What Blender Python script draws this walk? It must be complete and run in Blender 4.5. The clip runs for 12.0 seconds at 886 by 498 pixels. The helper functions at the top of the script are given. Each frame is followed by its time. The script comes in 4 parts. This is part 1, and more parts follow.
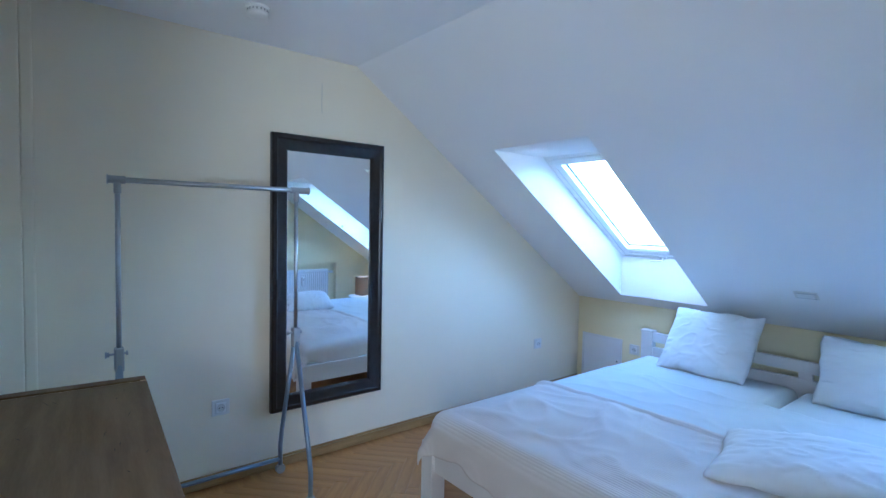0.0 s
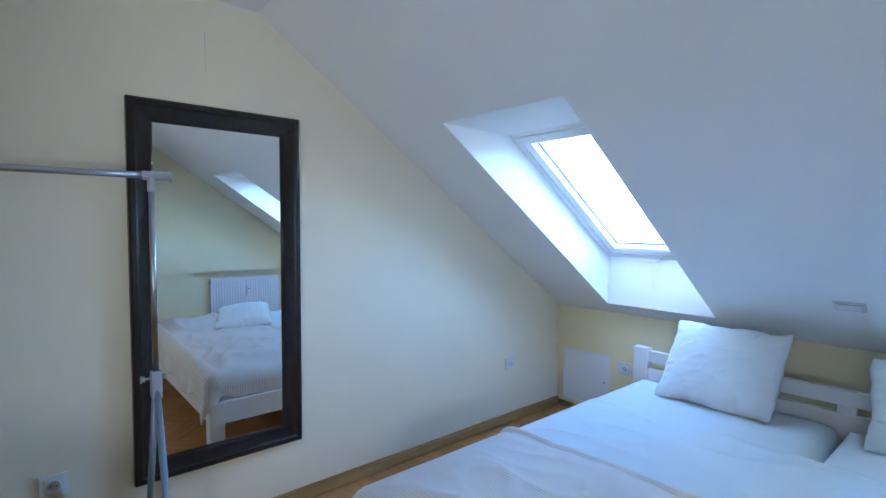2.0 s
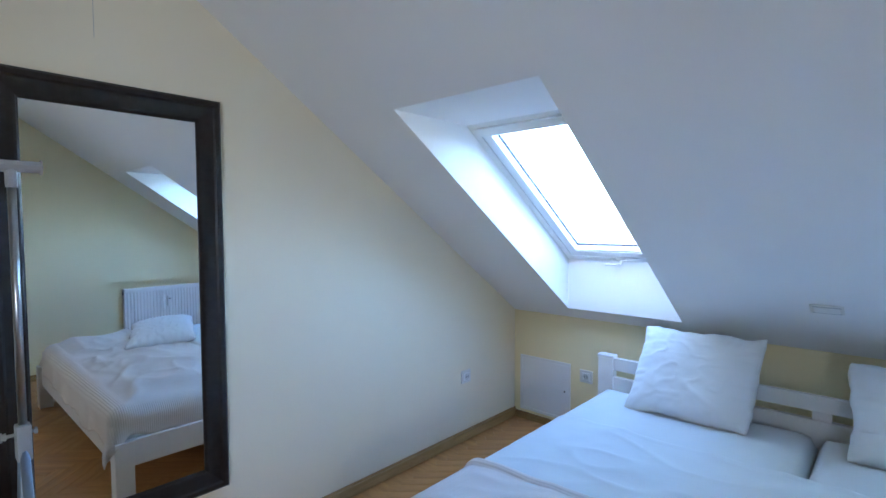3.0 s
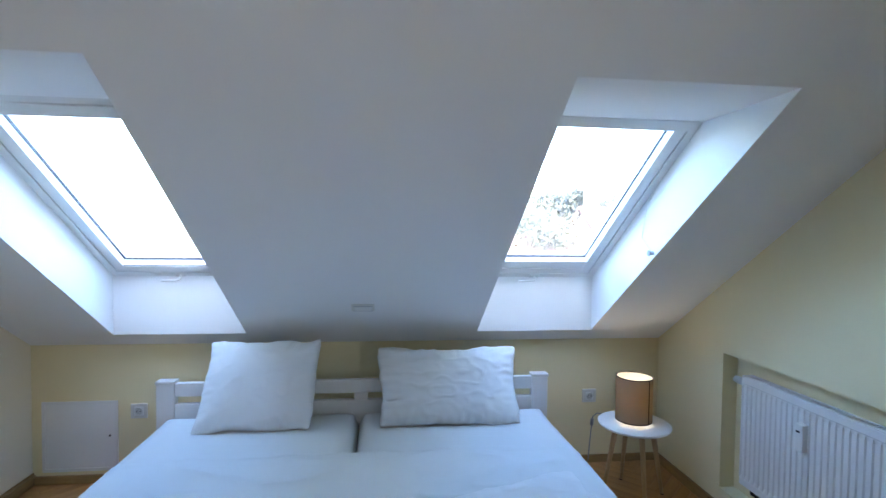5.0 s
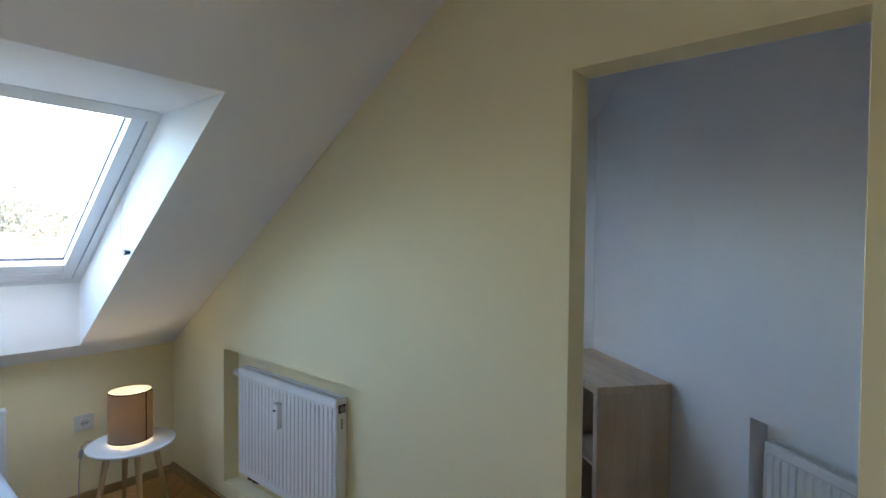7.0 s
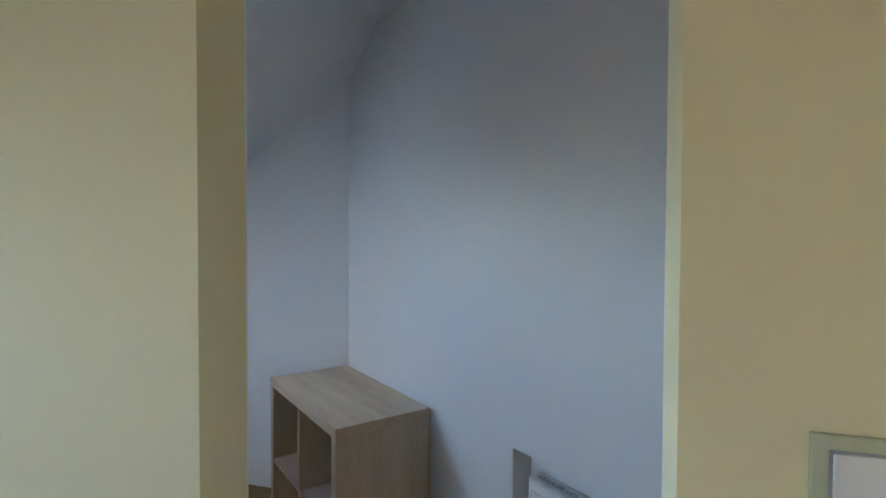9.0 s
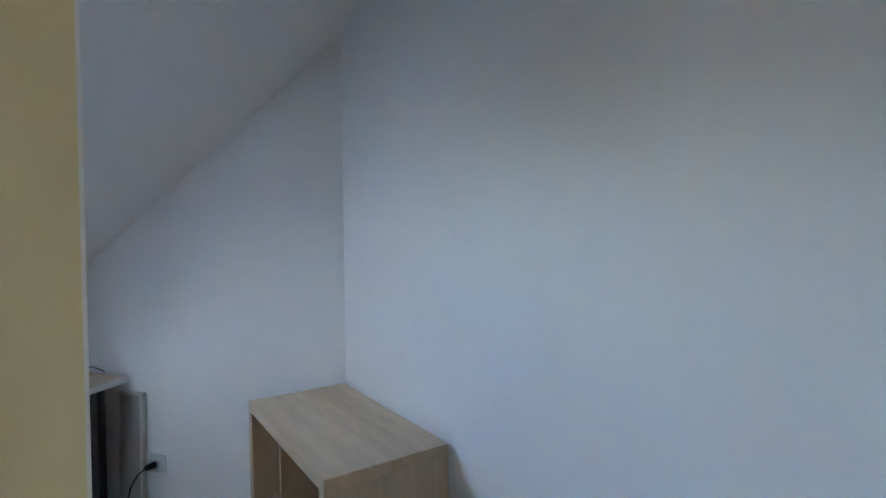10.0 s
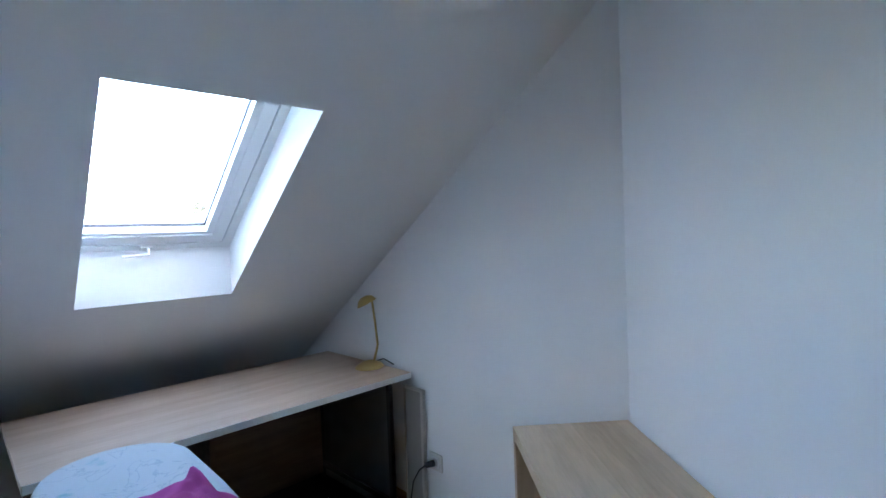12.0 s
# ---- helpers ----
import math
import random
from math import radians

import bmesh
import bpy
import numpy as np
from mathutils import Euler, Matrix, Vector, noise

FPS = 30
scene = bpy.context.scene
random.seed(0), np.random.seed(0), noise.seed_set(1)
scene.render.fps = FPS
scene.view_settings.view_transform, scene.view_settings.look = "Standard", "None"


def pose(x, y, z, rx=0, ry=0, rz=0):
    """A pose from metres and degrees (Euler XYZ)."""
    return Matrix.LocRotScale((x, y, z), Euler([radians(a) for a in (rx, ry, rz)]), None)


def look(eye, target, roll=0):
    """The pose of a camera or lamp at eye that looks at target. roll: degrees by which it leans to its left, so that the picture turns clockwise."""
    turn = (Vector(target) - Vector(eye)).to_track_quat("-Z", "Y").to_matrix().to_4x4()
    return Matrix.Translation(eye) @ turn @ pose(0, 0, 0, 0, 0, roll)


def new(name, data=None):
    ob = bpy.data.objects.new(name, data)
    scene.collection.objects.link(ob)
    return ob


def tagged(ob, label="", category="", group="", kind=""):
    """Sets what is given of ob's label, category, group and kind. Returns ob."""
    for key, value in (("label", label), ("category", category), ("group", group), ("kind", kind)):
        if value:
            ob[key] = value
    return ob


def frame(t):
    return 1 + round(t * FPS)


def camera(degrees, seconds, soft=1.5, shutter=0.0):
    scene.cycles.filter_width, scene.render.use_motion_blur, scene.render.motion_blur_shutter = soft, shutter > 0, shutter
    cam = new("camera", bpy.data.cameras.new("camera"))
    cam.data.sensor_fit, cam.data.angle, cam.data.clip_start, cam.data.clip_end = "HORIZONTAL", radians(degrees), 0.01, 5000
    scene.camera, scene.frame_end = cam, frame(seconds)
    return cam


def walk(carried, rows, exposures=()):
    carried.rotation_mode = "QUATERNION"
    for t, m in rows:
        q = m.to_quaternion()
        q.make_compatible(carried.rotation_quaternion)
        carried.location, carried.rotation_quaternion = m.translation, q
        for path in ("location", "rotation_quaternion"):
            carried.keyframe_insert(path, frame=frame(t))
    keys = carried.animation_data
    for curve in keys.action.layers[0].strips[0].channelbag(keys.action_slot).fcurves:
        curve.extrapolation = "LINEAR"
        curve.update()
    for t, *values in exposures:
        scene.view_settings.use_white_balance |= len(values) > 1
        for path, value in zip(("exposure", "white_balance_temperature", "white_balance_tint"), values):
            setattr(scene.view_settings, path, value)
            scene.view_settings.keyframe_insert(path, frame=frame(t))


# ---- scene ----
cam = camera(83.2, 12.0)
PATH = [
    (0, (2.918, -4.021, 1.486), (1.356, -2.776, 1.387), 1.2),
    (0.5, (2.858, -3.811, 1.485), (1.312, -2.547, 1.388), 0.9),
    (1, (2.773, -3.642, 1.465), (1.231, -2.371, 1.363), 0.7),
    (1.5, (2.612, -3.465, 1.477), (1.089, -2.173, 1.375), 0.5),
    (2, (2.459, -3.35, 1.478), (0.941, -2.052, 1.375), 0.3),
    (2.5, (2.3, -3.232, 1.48), (0.8, -1.913, 1.375), 0.1),
    (4.5, (2.002, -3.138, 1.515), (1.85, -1.145, 1.441), 0.6),
    (5, (2.059, -3.146, 1.518), (2.285, -1.16, 1.45), 0.7),
    (5.5, (2.128, -3.161, 1.515), (2.754, -1.263, 1.448), 0.7),
    (6, (2.233, -3.211, 1.507), (3.251, -1.49, 1.456), 0.7),
    (6.5, (2.365, -3.262, 1.52), (3.7, -1.773, 1.467), 0.6),
    (7, (2.527, -3.319, 1.51), (4.072, -2.051, 1.462), 0.6),
    (7.5, (2.687, -3.331, 1.496), (4.419, -2.333, 1.443), 0.8),
    (9.5, (3.488, -3.159, 1.455), (5.414, -2.622, 1.409), 0.1),
    (10, (3.699, -3.063, 1.427), (5.615, -2.493, 1.382), -0.6),
    (10.5, (3.874, -3.008, 1.437), (5.772, -2.383, 1.37), -1.1),
    (11, (4.014, -2.957, 1.451), (5.815, -2.089, 1.388), -1.4),
    (11.5, (4.072, -2.909, 1.451), (5.629, -1.656, 1.395), -1.8),
    (11.8, (4.086, -2.906, 1.456), (5.476, -1.469, 1.397), -2.1),
    (12, (4.069, -2.892, 1.458), (5.393, -1.394, 1.401), -2.2),
]
walk(cam, [(t, look(e, g, r)) for t, e, g, r in PATH],
     exposures=[(0.0, 5.07, 4380, 8), (1.5, 4.98, 4600, 8), (2.5, 4.89, 4850, 9), (4.5, 4.69, 5220, 10), (5.5, 4.57, 5600, 10), (6.5, 4.6, 6020, 10), (7.5, 4.62, 6220, 10), (9.5, 5.12, 6120, 10), (10.1, 5.19, 6060, 10), (11.0, 5.25, 5880, 10), (12.0, 5.27, 5880, 10)])

# ---- light ----
world = bpy.data.worlds.new("sky")
scene.world = world
world.use_nodes = True
wn = world.node_tree
sky = wn.nodes.new("ShaderNodeTexSky")
sky.sky_type, sky.sun_disc = "NISHITA", False
sky.sun_elevation, sky.sun_rotation = radians(24), radians(180)
sky.air_density, sky.dust_density = 1.0, 3.0
wn.links.new(sky.outputs["Color"], wn.nodes["Background"].inputs["Color"])
wn.nodes["Background"].inputs["Strength"].default_value = 0.15
sun = new("sun", bpy.data.lights.new("sun", "SUN"))
sun.data.energy, sun.data.angle, sun.data.color = 0.5, radians(12), (1.0, 0.96, 0.9)
sun.matrix_world = look((0, -10, 4.45), (0, 0, 0))
# unseen fill lamp added low in the hall, shining through the doorway
hall = new("hall_fill", bpy.data.lights.new("hall_fill", "AREA"))
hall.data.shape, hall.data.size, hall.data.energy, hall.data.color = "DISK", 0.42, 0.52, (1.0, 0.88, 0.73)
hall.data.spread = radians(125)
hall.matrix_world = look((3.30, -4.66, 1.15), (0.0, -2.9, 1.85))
LAMP = 1.2            # strength of the bedside bulb


# ---- materials ----
def material(name, colour, rough=0.6, metal=0.0, vary=0.06, scale=6.0, bump=0.02, fine=60.0, spec=0.5):
    """Principled paint, cloth or metal with variation at two scales and a fine relief."""
    m = bpy.data.materials.new(name)
    m.use_nodes = True
    nt = m.node_tree
    b = nt.nodes["Principled BSDF"]
    b.inputs["Roughness"].default_value, b.inputs["Metallic"].default_value = rough, metal
    b.inputs["Specular IOR Level"].default_value = spec
    co = nt.nodes.new("ShaderNodeTexCoord")
    big, small = nt.nodes.new("ShaderNodeTexNoise"), nt.nodes.new("ShaderNodeTexNoise")
    big.inputs["Scale"].default_value, big.inputs["Detail"].default_value = scale, 5
    small.inputs["Scale"].default_value, small.inputs["Detail"].default_value = fine, 3
    for n in (big, small):
        nt.links.new(co.outputs["Object"], n.inputs["Vector"])
    add = nt.nodes.new("ShaderNodeMath")
    add.operation = "MULTIPLY_ADD"
    add.inputs[1].default_value = 0.35
    nt.links.new(small.outputs["Fac"], add.inputs[0])
    nt.links.new(big.outputs["Fac"], add.inputs[2])
    ramp = nt.nodes.new("ShaderNodeMapRange")
    ramp.inputs["From Min"].default_value, ramp.inputs["From Max"].default_value = 0.4, 1.0
    ramp.inputs["To Min"].default_value, ramp.inputs["To Max"].default_value = 1 - vary, 1 + vary
    nt.links.new(add.outputs[0], ramp.inputs["Value"])
    mul = nt.nodes.new("ShaderNodeMix")
    mul.data_type, mul.blend_type = "RGBA", "MULTIPLY"
    mul.inputs["Factor"].default_value = 1
    mul.inputs["A"].default_value = (*colour, 1)
    nt.links.new(ramp.outputs["Result"], mul.inputs["B"])
    nt.links.new(mul.outputs["Result"], b.inputs["Base Color"])
    if bump:
        bp = nt.nodes.new("ShaderNodeBump")
        bp.inputs["Strength"].default_value, bp.inputs["Distance"].default_value = 0.3, bump
        nt.links.new(add.outputs[0], bp.inputs["Height"])
        nt.links.new(bp.outputs["Normal"], b.inputs["Normal"])
    return m


def wood(name, dark, light, rough=0.4, stretch=(1, 14, 14), scale=2.0, random_tone=0.0, bump=0.002, stave=0.0, stave_tone=0.3):
    """Wood with long grain along x of the object, streaks and pores, in glued staves of a given width."""
    m = bpy.data.materials.new(name)
    m.use_nodes = True
    nt = m.node_tree
    b = nt.nodes["Principled BSDF"]
    b.inputs["Roughness"].default_value = rough
    co, mp = nt.nodes.new("ShaderNodeTexCoord"), nt.nodes.new("ShaderNodeMapping")
    mp.inputs["Scale"].default_value = stretch
    nt.links.new(co.outputs["Object"], mp.inputs["Vector"])
    big, small = nt.nodes.new("ShaderNodeTexNoise"), nt.nodes.new("ShaderNodeTexNoise")
    big.inputs["Scale"].default_value, big.inputs["Detail"].default_value = scale, 6
    small.inputs["Scale"].default_value, small.inputs["Detail"].default_value = scale * 9, 4
    for n in (big, small):
        nt.links.new(mp.outputs["Vector"], n.inputs["Vector"])
    mix = nt.nodes.new("ShaderNodeMath")
    mix.operation = "MULTIPLY_ADD"
    mix.inputs[1].default_value = 0.4
    nt.links.new(small.outputs["Fac"], mix.inputs[0])
    nt.links.new(big.outputs["Fac"], mix.inputs[2])
    info = nt.nodes.new("ShaderNodeObjectInfo")
    tone = nt.nodes.new("ShaderNodeMath")
    tone.operation = "MULTIPLY_ADD"
    tone.inputs[1].default_value = random_tone
    geo, both = nt.nodes.new("ShaderNodeNewGeometry"), nt.nodes.new("ShaderNodeMath")
    both.operation = "ADD"
    nt.links.new(info.outputs["Random"], both.inputs[0]), nt.links.new(geo.outputs["Random Per Island"], both.inputs[1])
    half = nt.nodes.new("ShaderNodeMath")
    half.operation = "FRACT"
    nt.links.new(both.outputs[0], half.inputs[0])
    nt.links.new(half.outputs[0], tone.inputs[0])
    nt.links.new(mix.outputs[0], tone.inputs[2])
    if stave:
        sep, wob = nt.nodes.new("ShaderNodeSeparateXYZ"), nt.nodes.new("ShaderNodeTexWhiteNoise")
        nt.links.new(co.outputs["Object"], sep.inputs["Vector"])
        div, flo, lift = (nt.nodes.new("ShaderNodeMath") for k in range(3))
        div.operation, flo.operation, lift.operation = "DIVIDE", "FLOOR", "MULTIPLY_ADD"
        div.inputs[1].default_value, lift.inputs[1].default_value = stave, stave_tone
        nt.links.new(sep.outputs["Y"], div.inputs[0]), nt.links.new(div.outputs[0], flo.inputs[0])
        wob.noise_dimensions = "1D"
        nt.links.new(flo.outputs[0], wob.inputs["W"])
        nt.links.new(wob.outputs["Value"], lift.inputs[0]), nt.links.new(tone.outputs[0], lift.inputs[2])
        tone = lift
    ramp = nt.nodes.new("ShaderNodeValToRGB")
    ramp.color_ramp.elements[0].position, ramp.color_ramp.elements[0].color = 0.5 + (0.2 * stave_tone if stave else 0), (*dark, 1)
    ramp.color_ramp.elements[1].position, ramp.color_ramp.elements[1].color = 0.9 + random_tone * 0.7 + (stave_tone if stave else 0), (*light, 1)
    nt.links.new(tone.outputs[0], ramp.inputs["Fac"])
    nt.links.new(ramp.outputs["Color"], b.inputs["Base Color"])
    bp = nt.nodes.new("ShaderNodeBump")
    bp.inputs["Strength"].default_value, bp.inputs["Distance"].default_value = 0.25, bump
    nt.links.new(mix.outputs[0], bp.inputs["Height"])
    nt.links.new(bp.outputs["Normal"], b.inputs["Normal"])
    return m


def ribbed(name, colour, rough=0.9, spacing=190.0):
    """Cloth with a waffle of fine raised ribs."""
    m = material(name, colour, rough, vary=0.05, scale=3, bump=0.004, fine=140, spec=0.2)
    nt = m.node_tree
    b = nt.nodes["Principled BSDF"]
    co, wv = nt.nodes.new("ShaderNodeTexCoord"), nt.nodes.new("ShaderNodeTexWave")
    wv.bands_direction = "Y"
    wv.inputs["Scale"].default_value, wv.inputs["Distortion"].default_value = spacing / 6.28, 0.6
    nt.links.new(co.outputs["Object"], wv.inputs["Vector"])
    bp = nt.nodes.new("ShaderNodeBump")
    bp.inputs["Strength"].default_value, bp.inputs["Distance"].default_value = 0.30, 0.003
    nt.links.new(wv.outputs["Fac"], bp.inputs["Height"])
    old = b.inputs["Normal"].links[0].from_socket
    nt.links.new(old, bp.inputs["Normal"])
    nt.links.new(bp.outputs["Normal"], b.inputs["Normal"])
    return m


PALE_CREAM = material("pale_cream_wall_paint", (0.845, 0.775, 0.600), 0.85, vary=0.025, scale=1.6, bump=0.0015, fine=220, spec=0.25)
CREAM = material("cream_wall_paint", (0.855, 0.765, 0.485), 0.85, vary=0.025, scale=1.6, bump=0.0015, fine=220, spec=0.25)
WHITE_WALL = material("white_wall_paint", (0.895, 0.895, 0.885), 0.85, vary=0.025, scale=1.6, bump=0.0015, fine=220, spec=0.25)
CEILING = material("white_ceiling_paint", (0.90, 0.90, 0.89), 0.9, vary=0.02, scale=1.2, bump=0.0012, fine=220, spec=0.2)
GLOSS_WHITE = material("white_lacquer", (0.84, 0.84, 0.83), 0.3, vary=0.02, bump=0.0004, fine=90)
PVC = material("white_plastic", (0.82, 0.82, 0.80), 0.35, vary=0.015, bump=0.0)
GREY_PLASTIC = material("grey_plastic", (0.35, 0.36, 0.38), 0.45, vary=0.03, bump=0.0)
DARK_GAP = material("dark_seal", (0.03, 0.03, 0.035), 0.7, vary=0.05, bump=0.0)
LINEN = material("white_bed_linen", (0.70, 0.73, 0.73), 0.9, vary=0.02, scale=4, bump=0.006, fine=30, spec=0.15)
PILLOW_MAT = material("white_cotton", (0.785, 0.80, 0.80), 0.92, vary=0.02, scale=7, bump=0.006, fine=24, spec=0.15)
BLANKET = ribbed("white_ribbed_cotton", (0.72, 0.675, 0.635))
BED_WHITE = material("white_painted_pine", (0.80, 0.785, 0.76), 0.4, vary=0.03, scale=5, bump=0.001, fine=60)
BLACK_WOOD = wood("black_brown_wood", (0.010, 0.008, 0.008), (0.020, 0.016, 0.015), 0.3, bump=0.0004)
OAK = wood("oiled_oak_parquet", (0.34, 0.155, 0.042), (0.57, 0.295, 0.088), 0.30, (1.5, 14, 14), 1.6, 0.16, 0.0004)
SKIRT = wood("oak_skirting", (0.27, 0.165, 0.058), (0.44, 0.29, 0.11), 0.4, (14, 1, 14))
SKIRT_X = wood("oak_skirting_cross", (0.27, 0.165, 0.058), (0.44, 0.29, 0.11), 0.4, (1, 14, 14))
BEECH = wood("pale_beech_legs", (0.45, 0.28, 0.13), (0.62, 0.42, 0.22), 0.45, (12, 12, 1))
SCRATCH = material("dark_scratched_wood", (0.035, 0.022, 0.012), 0.7, vary=0.1, bump=0.0)
BIRCH = wood("birch_veneer", (0.48, 0.34, 0.235), (0.60, 0.45, 0.33), 0.45, (1, 9, 9), 1.2)
BIRCH_STAVES = wood("birch_veneer_in_staves", (0.47, 0.335, 0.205), (0.68, 0.515, 0.345), 0.42, (1, 9, 9), 1.2, stave=0.102, stave_tone=0.22)
WALNUT = wood("worn_dark_walnut", (0.138, 0.080, 0.031), (0.200, 0.122, 0.050), 0.75, (1, 10, 10), 2.5)
CHROME = material("brushed_chrome", (0.46, 0.48, 0.50), 0.28, 1.0, vary=0.05, bump=0.0)
BLUE_STEEL = material("grey_blue_lacquered_steel", (0.22, 0.27, 0.34), 0.35, 0.3, vary=0.05, bump=0.0)
STEEL_DARK = material("dark_steel", (0.035, 0.033, 0.035), 0.45, 0.5, vary=0.08, bump=0.0)
BRASS = material("satin_brass", (0.62, 0.47, 0.20), 0.32, 0.9, vary=0.05, bump=0.0)
BLACK_RUBBER = material("black_cable", (0.012, 0.012, 0.013), 0.5, vary=0.05, bump=0.0)
PINK = material("magenta_cotton", (0.46, 0.085, 0.27), 0.9, vary=0.08, scale=8, bump=0.006, fine=60, spec=0.1)
DARK_BOX = wood("dark_brown_board", (0.12, 0.075, 0.05), (0.19, 0.125, 0.09), 0.6)
ROOF_TILE = material("red_roof_tile", (0.15, 0.085, 0.066), 0.8, vary=0.2, scale=2, bump=0.01, fine=20)
FACADE = material("pale_plaster", (0.40, 0.38, 0.34), 0.9, vary=0.05, scale=1, bump=0.004)
GRASS = material("far_ground", (0.17, 0.175, 0.12), 0.95, vary=0.3, scale=0.2, bump=0.0, fine=2)
LEAVES = material("far_leaves", (0.08, 0.08, 0.052), 0.8, vary=0.25, scale=1.5, bump=0.0, fine=8)
BARK = material("bark", (0.10, 0.07, 0.05), 0.9, vary=0.2, bump=0.01)
WELL = material("shaded_socket_plastic", (0.62, 0.62, 0.59), 0.4, vary=0.02, bump=0.0)
SOCKET = material("white_socket_plastic", (0.76, 0.75, 0.70), 0.35, vary=0.015, bump=0.0)


def mirror_material():
    m = bpy.data.materials.new("mirror_glass")
    m.use_nodes = True
    b = m.node_tree.nodes["Principled BSDF"]
    b.inputs["Base Color"].default_value = (0.86, 0.88, 0.88, 1)
    b.inputs["Metallic"].default_value, b.inputs["Roughness"].default_value = 1.0, 0.015
    return m


def glass_material():
    m = bpy.data.materials.new("window_glass")
    m.use_nodes = True
    b = m.node_tree.nodes["Principled BSDF"]
    b.inputs["Base Color"].default_value = (0.97, 0.99, 0.98, 1)
    b.inputs["Transmission Weight"].default_value, b.inputs["Roughness"].default_value = 1.0, 0.0
    b.inputs["IOR"].default_value = 1.03
    # a little translucent white is mixed in as a glare veil over the view
    nt = m.node_tree
    veil, mx = nt.nodes.new("ShaderNodeBsdfTranslucent"), nt.nodes.new("ShaderNodeMixShader")
    veil.inputs["Color"].default_value = (0.9, 0.88, 0.85, 1)
    mx.inputs["Fac"].default_value = 0.016
    nt.links.new(b.outputs["BSDF"], mx.inputs[1]), nt.links.new(veil.outputs["BSDF"], mx.inputs[2])
    nt.links.new(mx.outputs["Shader"], nt.nodes["Material Output"].inputs["Surface"])
    return m


def shade_material():
    m = material("grey_brown_fabric", (0.25, 0.235, 0.205), 0.9, vary=0.08, scale=30, bump=0.001, fine=300, spec=0.1)
    b = m.node_tree.nodes["Principled BSDF"]
    nt = m.node_tree
    tr, mx = nt.nodes.new("ShaderNodeBsdfTranslucent"), nt.nodes.new("ShaderNodeMixShader")
    tr.inputs["Color"].default_value = (0.58, 0.50, 0.34, 1)
    mx.inputs["Fac"].default_value = 0.55
    nt.links.new(b.outputs["BSDF"], mx.inputs[1]), nt.links.new(tr.outputs["BSDF"], mx.inputs[2])
    nt.links.new(mx.outputs["Shader"], nt.nodes["Material Output"].inputs["Surface"])
    return m


def marble_cloth():
    m = material("white_cloth_with_teal_veins", (0.5, 0.5, 0.5), 0.85, vary=0.03, scale=5, bump=0.002, fine=80, spec=0.2)
    nt = m.node_tree
    b = nt.nodes["Principled BSDF"]
    co, n1 = nt.nodes.new("ShaderNodeTexCoord"), nt.nodes.new("ShaderNodeTexNoise")
    n1.inputs["Scale"].default_value, n1.inputs["Detail"].default_value, n1.inputs["Distortion"].default_value = 5, 6, 1.6
    nt.links.new(co.outputs["Object"], n1.inputs["Vector"])
    r = nt.nodes.new("ShaderNodeValToRGB")
    e = r.color_ramp.elements
    e[0].position, e[0].color = 0.30, (0.27, 0.42, 0.43, 1)
    e[1].position, e[1].color = 0.40, (0.50, 0.515, 0.505, 1)
    for p, c in ((0.535, (0.50, 0.515, 0.505, 1)), (0.55, (0.37, 0.41, 0.43, 1)), (0.565, (0.50, 0.515, 0.505, 1))):
        q = e.new(p)
        q.color = c
    nt.links.new(n1.outputs["Fac"], r.inputs["Fac"])
    nt.links.new(r.outputs["Color"], b.inputs["Base Color"])
    return m


MIRROR, GLASS, SHADE, MARBLE = mirror_material(), glass_material(), shade_material(), marble_cloth()


def glow(name, colour, strength):
    m = bpy.data.materials.new(name)
    m.use_nodes = True
    b = m.node_tree.nodes["Principled BSDF"]
    b.inputs["Base Color"].default_value = (0.8, 0.75, 0.65, 1)
    b.inputs["Emission Color"].default_value, b.inputs["Emission Strength"].default_value = (*colour, 1), strength
    return m


# ---- mesh helpers ----
def part(name, bm, mat, parent=None, label="", smooth=False, at=None):
    me = bpy.data.meshes.new(name)
    bm.normal_update()
    bm.to_mesh(me)
    bm.free()
    me.materials.append(mat)
    if smooth:
        for p in me.polygons:
            p.use_smooth = True
    ob = new(name, me)
    if parent is not None:
        ob.parent = parent
    if at is not None:
        ob.matrix_basis = at
    if label:
        tagged(ob, label)
    return ob


def thing(name, label, category, at=None, group="", kind=""):
    ob = tagged(new(name), label, category, group, kind)
    if at is not None:
        ob.matrix_basis = at
    return ob


def box(bm, x0, x1, y0, y1, z0, z1, bevel=0.0):
    r = bmesh.ops.create_cube(bm, size=1, matrix=Matrix.LocRotScale(
        ((x0 + x1) / 2, (y0 + y1) / 2, (z0 + z1) / 2), None, (abs(x1 - x0), abs(y1 - y0), abs(z1 - z0))))
    if bevel:
        es = list({e for v in r["verts"] for e in v.link_edges})
        bmesh.ops.bevel(bm, geom=es, offset=bevel, segments=2, affect="EDGES", profile=0.6)
    return bm


def boxed(*args, bevel=0.0):
    return box(bmesh.new(), *args, bevel=bevel)


def hexa(bm, pts, off):
    """A slab over four corners, thickened by the vector off."""
    a = [bm.verts.new(p) for p in pts]
    b = [bm.verts.new(Vector(p) + Vector(off)) for p in pts]
    bm.faces.new(a), bm.faces.new(b[::-1])
    for i in range(4):
        j = (i + 1) % 4
        bm.faces.new((a[j], a[i], b[i], b[j]))
    bmesh.ops.recalc_face_normals(bm, faces=bm.faces[:])
    return bm


